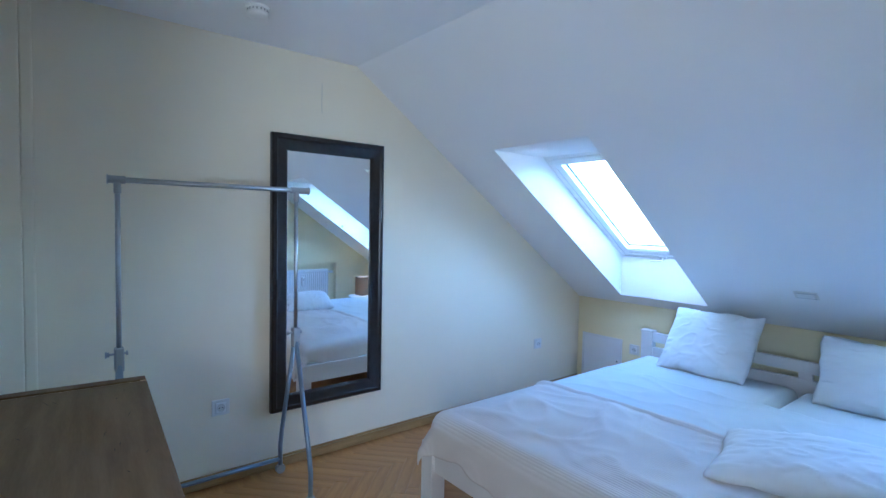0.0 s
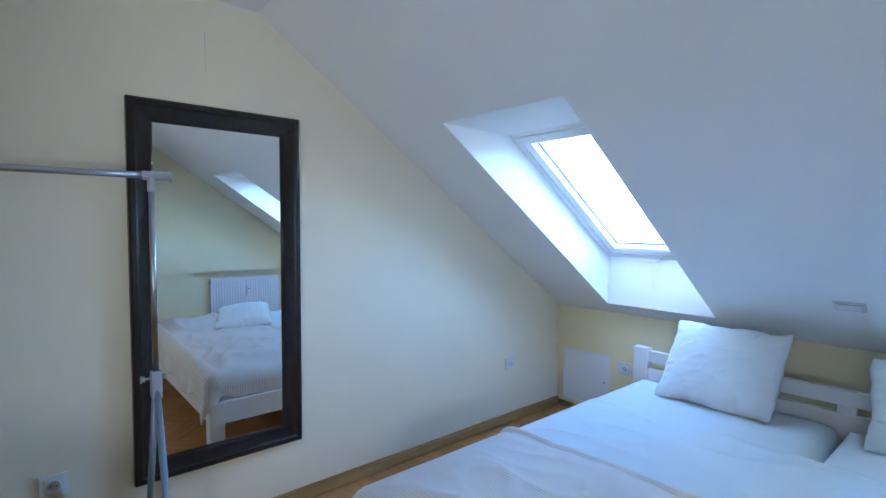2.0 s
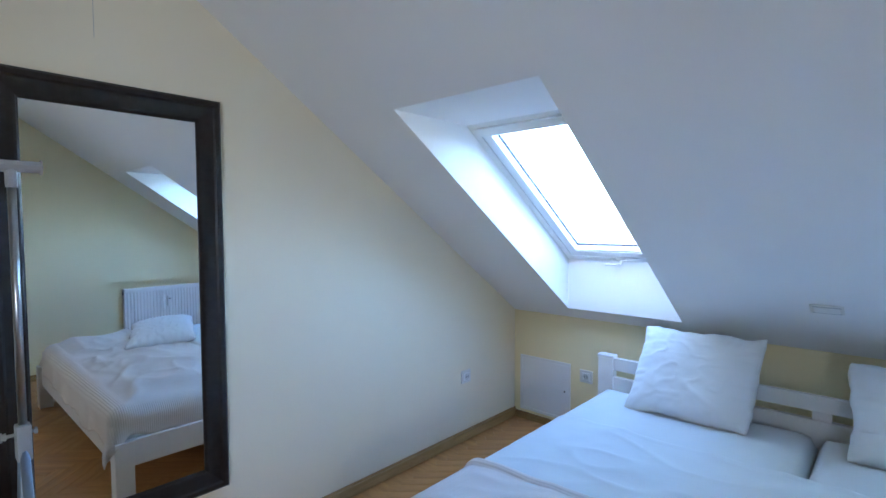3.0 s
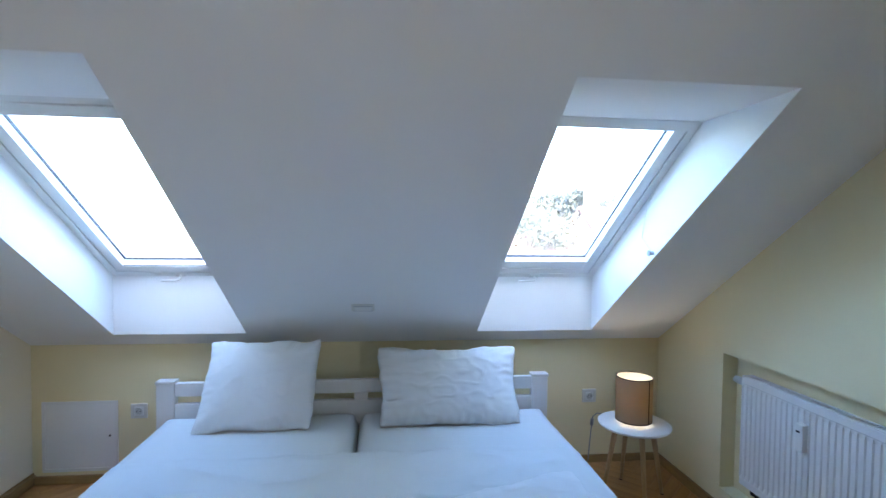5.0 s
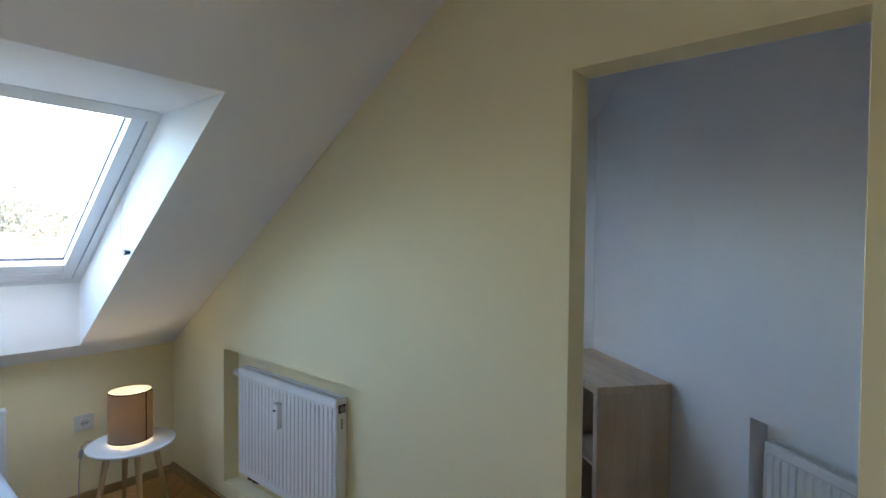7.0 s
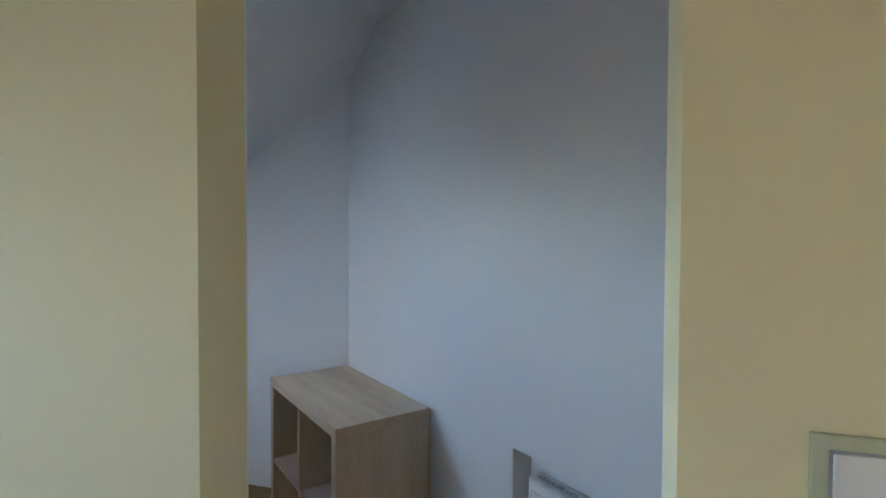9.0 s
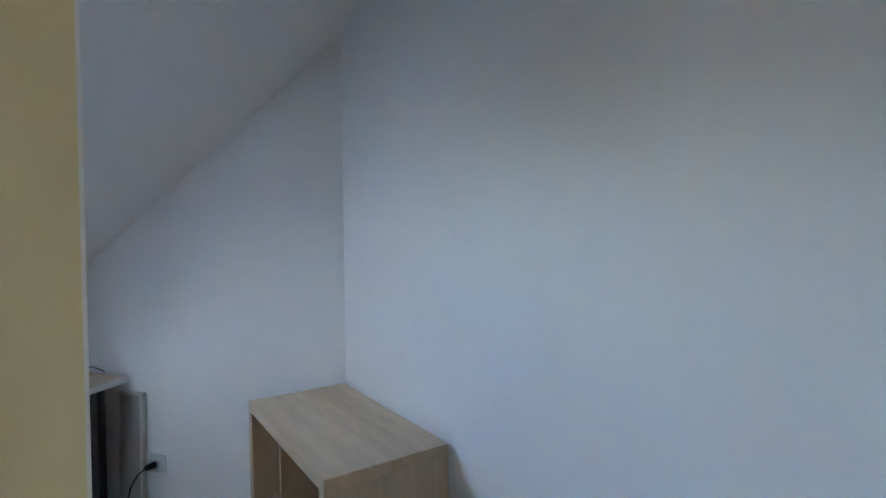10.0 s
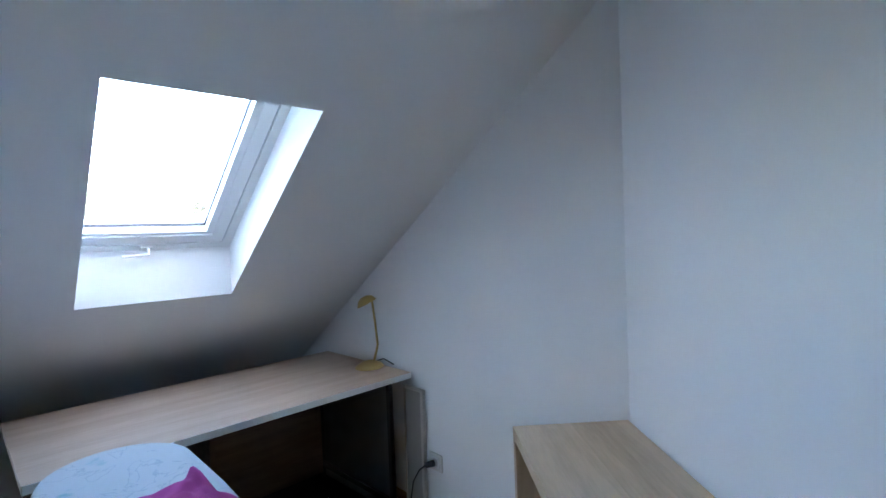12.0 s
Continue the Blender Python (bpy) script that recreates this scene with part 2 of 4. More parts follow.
def tube(bm, pts, r0, r1=None, seg=10):
    """A round bar along a line of points, tapering from r0 to r1."""
    r1 = r0 if r1 is None else r1
    pts = [Vector(p) for p in pts]
    rings = []
    for i, p in enumerate(pts):
        d = (pts[min(i + 1, len(pts) - 1)] - pts[max(i - 1, 0)]).normalized()
        side = d.orthogonal().normalized() if i == 0 else (side - d * side.dot(d)).normalized()
        up = d.cross(side)
        r = r0 + (r1 - r0) * i / max(1, len(pts) - 1)
        rings.append([bm.verts.new(p + r * (math.cos(a) * side + math.sin(a) * up))
                      for a in (2 * math.pi * k / seg for k in range(seg))])
    for a, b in zip(rings, rings[1:]):
        for k in range(seg):
            bm.faces.new((a[k], a[(k + 1) % seg], b[(k + 1) % seg], b[k]))
    bm.faces.new(rings[0][::-1]), bm.faces.new(rings[-1])
    return bm


def lathe(bm, profile, seg=32, centre=(0, 0, 0)):
    """A turned shape from (radius, height) pairs."""
    rings = []
    for r, z in profile:
        rings.append([bm.verts.new((centre[0] + r * math.cos(a), centre[1] + r * math.sin(a), centre[2] + z))
                      for a in (2 * math.pi * k / seg for k in range(seg))])
    for a, b in zip(rings, rings[1:]):
        for k in range(seg):
            bm.faces.new((a[k], a[(k + 1) % seg], b[(k + 1) % seg], b[k]))
    return bm


def grid_wall(bm, us, vs, solid, place):
    """Boxes for the cells of a grid that are solid; place maps a cell to a box."""
    for i in range(len(us) - 1):
        for j in range(len(vs) - 1):
            if solid((us[i] + us[i + 1]) / 2, (vs[j] + vs[j + 1]) / 2):
                place(bm, us[i], us[i + 1], vs[j], vs[j + 1])
    bmesh.ops.remove_doubles(bm, verts=bm.verts[:], dist=0.0005)
    return bm


# ---- plan ----
W = 3.882            # wall between bedroom and study
W2 = 3.990           # its far face
TAN = 0.6836         # pitch of the roof
ZC = 2.49            # flat ceiling
BACK = -4.235
COS = 1 / math.sqrt(1 + TAN * TAN)
SIN = TAN * COS


def roof(y, lift=0.0):
    return 0.826 + lift - TAN * y


# ---- structure ----
floor = tagged(part("floor", boxed(-0.2, 6.2, -6.0, 0.84, -0.2, -0.006), OAK), "worn golden oak herringbone parquet floor", "floor", kind="structure")

wall_mirror = tagged(part("wall_west", boxed(-0.2, 0, BACK - 0.2, 0.2, -0.1, 2.7), PALE_CREAM), "cream painted plaster gable wall", "wall", kind="structure")

# low wall under the slope, with the hatch opening
bm = bmesh.new()
grid_wall(bm, [-0.2, 0.07, 0.462, 4.0], [-0.1, 0.085, 0.475, 1.0],
          lambda u, v: not (0.07 < u < 0.462 and 0.085 < v < 0.475), lambda b, u0, u1, v0, v1: box(b, u0, u1, 0, 0.2, v0, v1))
tagged(part("wall_north", bm, CREAM), "low cream plaster wall under the roof slope", "wall", kind="structure")

# wall between the rooms: doorway and radiator niche
DY0, DY1, DZ = -2.683, -3.340, 1.998
NY0, NY1, NZ0, NZ1 = -0.648, -1.787, 0.14, 0.881
bm = bmesh.new()


def cell(b, u0, u1, v0, v1):
    niche = NY1 < (u0 + u1) / 2 < NY0 and NZ0 < (v0 + v1) / 2 < NZ1
    box(b, W + (0.085 if niche else 0), W2, u0, u1, v0, v1)


grid_wall(bm, [BACK - 0.2, DY1, DY0, NY1, NY0, 0.2], [-0.1, NZ0, NZ1, DZ, 2.7],
          lambda u, v: not (DY1 < u < DY0 and v < DZ), cell)
wall_east = tagged(part("wall_between", bm, CREAM), "yellow cream partition wall with doorway and radiator niche", "wall", kind="structure")
# the study side of the partition is white
bm = bmesh.new()
grid_wall(bm, [BACK - 0.2, DY1, DY0, 0.84], [-0.1, DZ, 2.7], lambda u, v: not (DY1 < u < DY0 and v < DZ),
          lambda b, u0, u1, v0, v1: box(b, W2, W2 + 0.004, u0, u1, v0, v1))
tagged(part("wall_study_west", bm, WHITE_WALL), "white plaster face of the partition", "wall", kind="structure")

# back wall with the opening by which one enters
bm = bmesh.new()
grid_wall(bm, [-0.2, 2.35, 3.45, W2], [-0.1, 2.02, 2.7], lambda u, v: not (2.35 < u < 3.45 and v < 2.02),
          lambda b, u0, u1, v0, v1: box(b, u0, u1, BACK - 0.12, BACK, v0, v1))
tagged(part("wall_south", bm, PALE_CREAM), "cream painted back wall with an open doorway", "wall", kind="structure")
bm = bmesh.new()
box(bm, 1.9, 2.0, -6.0, BACK - 0.12, -0.1, 2.6), box(bm, 3.8, 3.9, -6.0, BACK - 0.12, -0.1, 2.6), box(bm, 1.9, 3.9, -6.1, -6.0, -0.1, 2.6)
tagged(part("wall_hall", bm, WHITE_WALL), "plain white hall walls", "wall", kind="structure")

bm = boxed(0.0, 0.022, -4.104, -4.058, 0.0, ZC, bevel=0.008)
box(bm, 0.0, 0.034, BACK, -4.104, 0.0, ZC, bevel=0.006)
tagged(part("trim", bm, PALE_CREAM), "pale cream stepped casing board in the corner", "trim", kind="structure")

# flat ceiling and slopes
YK = (0.826 - ZC) / TAN
bm = boxed(-0.2, W2, -6.1, YK + 0.02, ZC, ZC + 0.1)
tagged(part("ceiling", bm, CEILING), "white painted plaster ceiling", "ceiling", kind="structure")


def slope_panel(name, x0, x1, ylow, lift, holes, label):
    """The sloping ceiling as a slab along the roof pitch with an opening for each skylight."""
    ytop = (0.826 + lift - ZC) / TAN
    us = sorted({x0, x1, *[h[0] for h in holes], *[h[1] for h in holes]})
    vs = sorted({ytop, ylow, *[h[2] for h in holes], *[h[3] for h in holes]})
    b = bmesh.new()
    for i in range(len(us) - 1):
        for j in range(len(vs) - 1):
            u, v = (us[i] + us[i + 1]) / 2, (vs[j] + vs[j + 1]) / 2
            if any(h[0] < u < h[1] and h[3] < v < h[2] for h in holes):
                continue
            pts = [(us[i], vs[j], roof(vs[j], lift)), (us[i + 1], vs[j], roof(vs[j], lift)),
                   (us[i + 1], vs[j + 1], roof(vs[j + 1], lift)), (us[i], vs[j + 1], roof(vs[j + 1], lift))]
            hexa(b, pts, (0, 0.02 * SIN, 0.02 * COS))
    # linings of the skylight wells: upright below, level above
    for hx0, hx1, hy0, hy1, up, over, rise, splay in holes:
        z0, z1 = roof(hy0, lift), roof(hy1, lift)
        A, B = (hx0, hy0, z0), (hx1, hy0, z0)
        C, D = (hx1, hy1, z1), (hx0, hy1, z1)
        A2, B2 = (hx0 - splay, hy0, z0 + up), (hx1, hy0, z0 + up)
        C2, D2 = (hx1, hy1 + over, z1 + rise), (hx0 - splay, hy1 + over, z1 + rise)
        hexa(b, [A, B, B2, A2], (0, 0.02, 0)), hexa(b, [D, C, C2, D2], (0, 0, 0.02))
        up2 = Vector((0, 0.019 * SIN, 0.019 * COS))
        A, B, C, D = (Vector(p) + up2 for p in (A, B, C, D))
        hexa(b, [A, D, D2, A2], (-0.02, 0, 0)), hexa(b, [B, C, C2, B2], (0.02, 0, 0))
    bmesh.ops.remove_doubles(b, verts=b.verts[:], dist=0.0015)
    return tagged(part(name, b, CEILING), label, "ceiling", kind="structure")


UP = 0.338
HOLE_A = (0.515, 1.247, -0.121, -1.694, UP, UP / TAN, 0.0, 0.0)
HOLE_B = (2.622, 3.356, -0.118, -1.696, UP, UP / TAN, 0.0, 0.0)
LIFT = 0.11
HOLE_C = (4.275, 4.892, -0.405, -1.387, 0.228, 0.228 * COS * SIN, 0.228 * COS * COS, 0.10)
slope_panel("ceiling_slope", -0.02, W + 0.002, 0.02, 0.0, [HOLE_A, HOLE_B], "white sloping ceiling with two skylight wells")
slope_panel("ceiling_slope_study", W2, 6.0, 0.66, LIFT, [HOLE_C], "white sloping ceiling with a skylight well")


PALE_SEAL = material("pale_grey_seal", (0.5, 0.51, 0.53), 0.6, vary=0.03, bump=0.0)


def skylight(name, hole, lift, label, left=0.0, sill=0.0, head=0.0, stile=0.0):
    """Pivot roof window: fixed frame, sash, pane, vent bar and handle, set in the well."""
    x0, x1, y0, y1, up, over, rise, splay = hole
    x0 -= splay + left
    z0 = roof(y0, lift) + up
    length = (y0 - (y1 + over)) / COS + head
    w = x1 - x0
    top = thing(name, label, "window", Matrix(((1, 0, 0, x0), (0, -COS, SIN, y0), (0, SIN, COS, z0), (0, 0, 0, 1))), kind="structure")
    ring = lambda b, a, c, d, e, t, n0, n1: (box(b, a, a + t, d, e, n0, n1), box(b, c - t, c, d, e, n0, n1),
                                            box(b, a + t, c - t, d, d + t, n0, n1), box(b, a + t, c - t, e - t, e, n0, n1))
    b = bmesh.new()
    ring(b, -0.04, w + 0.04, -0.04, length + 0.04, 0.078, 0.0, 0.07)
    part("window_frame", b, PVC, top)
    b = bmesh.new()
    ring(b, 0.036, w - 0.036, 0.036, length - 0.036, 0.012, 0.008, 0.075)
    part("seal", b, PALE_SEAL, top)
    b = bmesh.new()
    ring(b, 0.044, w - 0.044, 0.044, length - 0.044, 0.052, 0.003, 0.085)
    if sill:
        box(b, 0.096, w - 0.096, 0.096, 0.096 + sill, 0.010, 0.085)
    if stile:
        box(b, w - 0.096 - stile, w - 0.096, 0.096 + sill, length - 0.096, 0.008, 0.085)
    part("sash", b, GLOSS_WHITE, top)
    b = bmesh.new()
    ring(b, 0.0955, w - 0.0955 - stile, 0.0955 + sill, length - 0.0955, 0.0022, 0.042, 0.058)
    part("gasket", b, DARK_GAP, top)
    pane = part("pane", boxed(0.095, w - 0.095, 0.095, length - 0.095, 0.044, 0.050), GLASS, top)
    pane.visible_shadow = False
    b = boxed(0.02, w - 0.02, length - 0.088, length - 0.03, -0.010, 0.006, bevel=0.004)
    part("vent_bar", b, PVC, top)
    b = bmesh.new()
    box(b, w * 0.5 - 0.02, w * 0.5 + 0.04, 0.012, 0.036, -0.012, 0.0, bevel=0.003)
    tube(b, [(w * 0.5 + 0.01, 0.024, -0.008), (w * 0.5 + 0.01, 0.02, -0.036), (w * 0.5 - 0.09, 0.014, -0.04)], 0.008, 0.006)
    part("handle", b, PVC, top)
    return top


skylight("window_1", HOLE_A, 0, "white framed skylight with white sky behind", 0.0, 0.012)
skylight("window_2", HOLE_B, 0, "white framed skylight facing trees and roofs", 0.055, 0.072, 0.04)
skylight("window_3", HOLE_C, LIFT, "white framed skylight in a narrow well", 0.0, 0.02, 0.0, 0.03)

# study walls
EX = 5.69
bm = bmesh.new()
hexa(bm, [(EX, -2.013, -0.1), (EX - 0.060, 0.84, -0.1), (EX - 0.060, 0.84, 2.7), (EX, -2.013, 2.7)], (0.15, 0, 0))
tagged(part("wall_study_east", bm, WHITE_WALL), "plain white plaster wall beside the desk", "wall", kind="structure")
DIAG = Vector((-0.628, -0.778, 0)).normalized()     # run of the slanting wall from the corner
DN = Vector((DIAG.y, -DIAG.x, 0))                     # away from the room
DN = DN if DN.x > 0 else -DN
CORNER = Vector((EX, -2.013, 0))
N2A, N2B = 1.285, 2.15                                # radiator niche along the run
bm = bmesh.new()


def dcell(b, u0, u1, v0, v1):
    deep = 0.085 if N2A < (u0 + u1) / 2 < N2B and NZ0 < (v0 + v1) / 2 < 0.79 else 0
    p = lambda u, v: tuple(CORNER + DIAG * u + DN * deep + Vector((0, 0, v)))
    hexa(b, [p(u0, v0), p(u1, v0), p(u1, v1), p(u0, v1)], DN * (0.2 - deep))


grid_wall(bm, [-0.2, N2A, N2B, 3.2], [-0.1, NZ0, 0.79, 2.7], lambda u, v: True, dcell)
tagged(part("wall_study_south", bm, WHITE_WALL), "white slanting plaster wall with a radiator niche", "wall", kind="structure")
bm = boxed(W2, 6.2, 0.64, 0.84, -0.1, 1.0)
tagged(part("wall_study_north", bm, WHITE_WALL), "low white wall under the slope", "wall", kind="structure")
yk2 = (0.826 + LIFT - ZC) / TAN
tagged(part("ceiling_study", boxed(W2, 6.2, -6.0, yk2 + 0.02, ZC, ZC + 0.1), CEILING), "flat white ceiling of the study", "ceiling", kind="structure")

# skirting boards
b = bmesh.new()
box(b, 0.0, 0.018, BACK, 0.0, 0, 0.056, bevel=0.003)
box(b, 0.0, 0.011, BACK, 0.0, 0.0565, 0.069, bevel=0.004)
tagged(part("baseboard", b, SKIRT), "oak skirting board along the gable wall", "baseboard", kind="structure")
b = boxed(0.018, 3.864, -0.016, 0.0, 0, 0.05, bevel=0.004)
tagged(part("baseboard", b, SKIRT_X), "oak skirting board under the slope", "baseboard", kind="structure")
b = boxed(W - 0.018, W, DY0, 0.0, 0, 0.06, bevel=0.004)
tagged(part("baseboard", b, SKIRT), "oak skirting board along the partition", "baseboard", kind="structure")
b = boxed(EX - 0.075, EX - 0.02, -2.0, 0.64, 0, 0.06, bevel=0.004)
tagged(part("baseboard", b, SKIRT), "oak skirting board in the study", "baseboard", kind="structure")

# ---- bedroom things ----
def pillow(name, w, h, t, m, label, seed, crease=0.07, shear=0.0, group="pillows"):
    """Stuffed cushion with drawn-in edges, pointed corners and creases."""
    n = 60
    b = bmesh.new()
    rnd = random.Random(seed)
    off = Vector((rnd.uniform(0, 50), rnd.uniform(0, 50), rnd.uniform(0, 50)))
    sheets = []
    for side in (1, -1):
        rows = []
        for i in range(n + 1):
            row = []
            for j in range(n + 1):
                u, v = 2 * i / n - 1, 2 * j / n - 1
                e = max(0.0, (1 - abs(u) ** 3) * (1 - abs(v) ** 3)) ** 0.52
                rnd_c = 1 - 0.05 * (abs(u) * abs(v)) ** 5
                bow_u, bow_v = 0.915 + 0.085 * v * v, 0.905 + 0.095 * u * u
                p = Vector((u * w / 2 * bow_u * rnd_c, v * h / 2 * bow_v * rnd_c, 0))
                q = Vector((u * w * 3.2, v * h * 3.2, side * 3)) + off
                ridge = (1 - abs(noise.noise(Vector((q.x * 1.3 + q.y * 0.9, q.y * 2.4 - q.x * 0.5, q.z))))) ** 9
                wr = noise.noise(q * 0.8) * 0.10 + noise.noise(q * 2.7) * 0.03 + 0.6 * crease * (ridge - 0.25)
                p.z = side * t / 2 * e * (1 + wr)
                p.x += shear * v
                pleat = max(0.0, 1 - min(1 - abs(u), 1 - abs(v)) / 0.3)
                run = u * w if abs(v) > abs(u) else v * h
                gather = max(0.0, 0.35 + noise.noise(Vector((run * 5, seed, 3 if abs(v) > abs(u) else 7))))
                p.z += side * 0.014 * gather * pleat * e * math.sin(62 * run + 6 * noise.noise(q * 0.7))
                p.z += side * 0.10 * crease * pleat * e * noise.noise(Vector((q.x * 2.6, q.y * 2.6, q.z)))
                p.x += 0.022 * noise.noise(q * 0.9) * (abs(u) > 0.4) * abs(u) + 0.007 * noise.noise(q * 3.4)
                p.y += 0.024 * noise.noise(q * 0.9 + Vector((9, 0, 0))) * (abs(v) > 0.4) * abs(v) + 0.007 * noise.noise(q * 3.7)
                if side == -1 and (i in (0, n) or j in (0, n)):
                    row.append(sheets[0][i][j])
                else:
                    row.append(b.verts.new(p))
            rows.append(row)
        sheets.append(rows)
        for i in range(n):
            for j in range(n):
                f = (rows[i][j], rows[i + 1][j], rows[i + 1][j + 1], rows[i][j + 1])
                b.faces.new(f if side == 1 else f[::-1])
    ob = part(name, b, PILLOW_MAT, smooth=True)
    ob.matrix_basis = m
    tagged(ob, label, "pillow", group)
    return ob


BX0, BX1, BY0, BY1 = 0.815, 3.022, -0.235, -2.47
MZ = 0.50                       # top of the mattresses


def bed():
    top = thing("double_bed", "white painted wooden double bed with slatted headboard", "bed")
    for name, x0, x1 in (("post", BX0, BX0 + 0.095), ("post", BX1 - 0.095, BX1)):
        part(name, boxed(x0, x1, -0.292, BY0, 0, 0.665, bevel=0.004), BED_WHITE, top)
        part("cap", boxed(x0 - 0.004, x1 + 0.004, -0.297, BY0 + 0.004, 0.665, 0.682, bevel=0.004), BED_WHITE, top)
    part("top_rail", boxed(BX0 + 0.095, BX1 - 0.095, -0.285, -0.25, 0.593, 0.668, bevel=0.004), BED_WHITE, top)
    part("lower_rail", boxed(BX0 + 0.095, BX1 - 0.095, -0.285, -0.25, 0.38, 0.552, bevel=0.004), BED_WHITE, top)
    for x in (1.38, 1.885, 2.42):
        part("spacer", boxed(x, x + 0.075, -0.281, -0.254, 0.552, 0.593), BED_WHITE, top)
    part("side_rail", boxed(BX0 + 0.02, BX0 + 0.05, BY1 + 0.06, -0.292, 0.2, 0.34, bevel=0.004), BED_WHITE, top)
    part("side_rail", boxed(BX1 - 0.05, BX1 - 0.02, BY1 + 0.06, -0.292, 0.2, 0.34, bevel=0.004), BED_WHITE, top)
    part("foot_rail", boxed(BX0 + 0.09, BX1 - 0.09, BY1 + 0.02, BY1 + 0.05, 0.19, 0.34, bevel=0.004), BED_WHITE, top)
    for x in (BX0 + 0.01, BX1 - 0.1):
        part("leg", boxed(x, x + 0.09, BY1, BY1 + 0.09, 0, 0.34, bevel=0.004), BED_WHITE, top)
    part("mid_leg", boxed(1.88, 1.96, -1.4, -1.32, 0, 0.2), BED_WHITE, top)
    part("slat_base", boxed(BX0 + 0.05, BX1 - 0.05, BY1 + 0.05, -0.3, 0.2, 0.23), BED_WHITE, top)
    return top


def soft_slab(x0, x1, y0, y1, z0, z1, r, n=(40, 70), sag=0.006, seed=0.0):
    """A mattress in its sheet: rounded edges and a slightly uneven top."""
    b = bmesh.new()
    nx, ny = n
    grid = []
    for i in range(nx + 1):
        row = []
        for j in range(ny + 1):
            u, v = i / nx, j / ny
            x, y = x0 + (x1 - x0) * u, y0 + (y1 - y0) * v
            d = min(x - x0, x1 - x, abs(y - y0), abs(y1 - y))
            k = max(0.0, 1 - d / r)
            z = z1 - r * (1 - math.sqrt(max(0.0, 1 - k * k)))
            z += sag * noise.noise((x * 3 + seed, y * 3, 0)) + 0.0025 * noise.noise((x * 14, y * 9 + seed, 4))
            row.append(b.verts.new((x, y, z)))
        grid.append(row)
    for i in range(nx):
        for j in range(ny):
            b.faces.new((grid[i][j], grid[i][j + 1], grid[i + 1][j + 1], grid[i + 1][j]))
    rim = [grid[i][0] for i in range(nx + 1)] + [grid[nx][j] for j in range(1, ny + 1)] + \
          [grid[i][ny] for i in range(nx - 1, -1, -1)] + [grid[0][j] for j in range(ny - 1, 0, -1)]
    low = [b.verts.new((v.co.x, v.co.y, z0)) for v in rim]
    for i in range(len(rim)):
        j = (i + 1) % len(rim)
        b.faces.new((rim[i], rim[j], low[j], low[i]))
    b.faces.new(low[::-1])
    bmesh.ops.recalc_face_normals(b, faces=b.faces[:])
    return b


bed()
for k, (x0, x1) in enumerate(((0.868, 1.912), (1.920, 2.990))):
    ob = part("mattress", soft_slab(x0, x1, -0.30, -2.40, 0.232, MZ, 0.075, seed=k * 7.3), LINEN, smooth=True)
    tagged(ob, "mattress in a smooth white fitted sheet on the bed", "mattress", "mattresses on the bed")


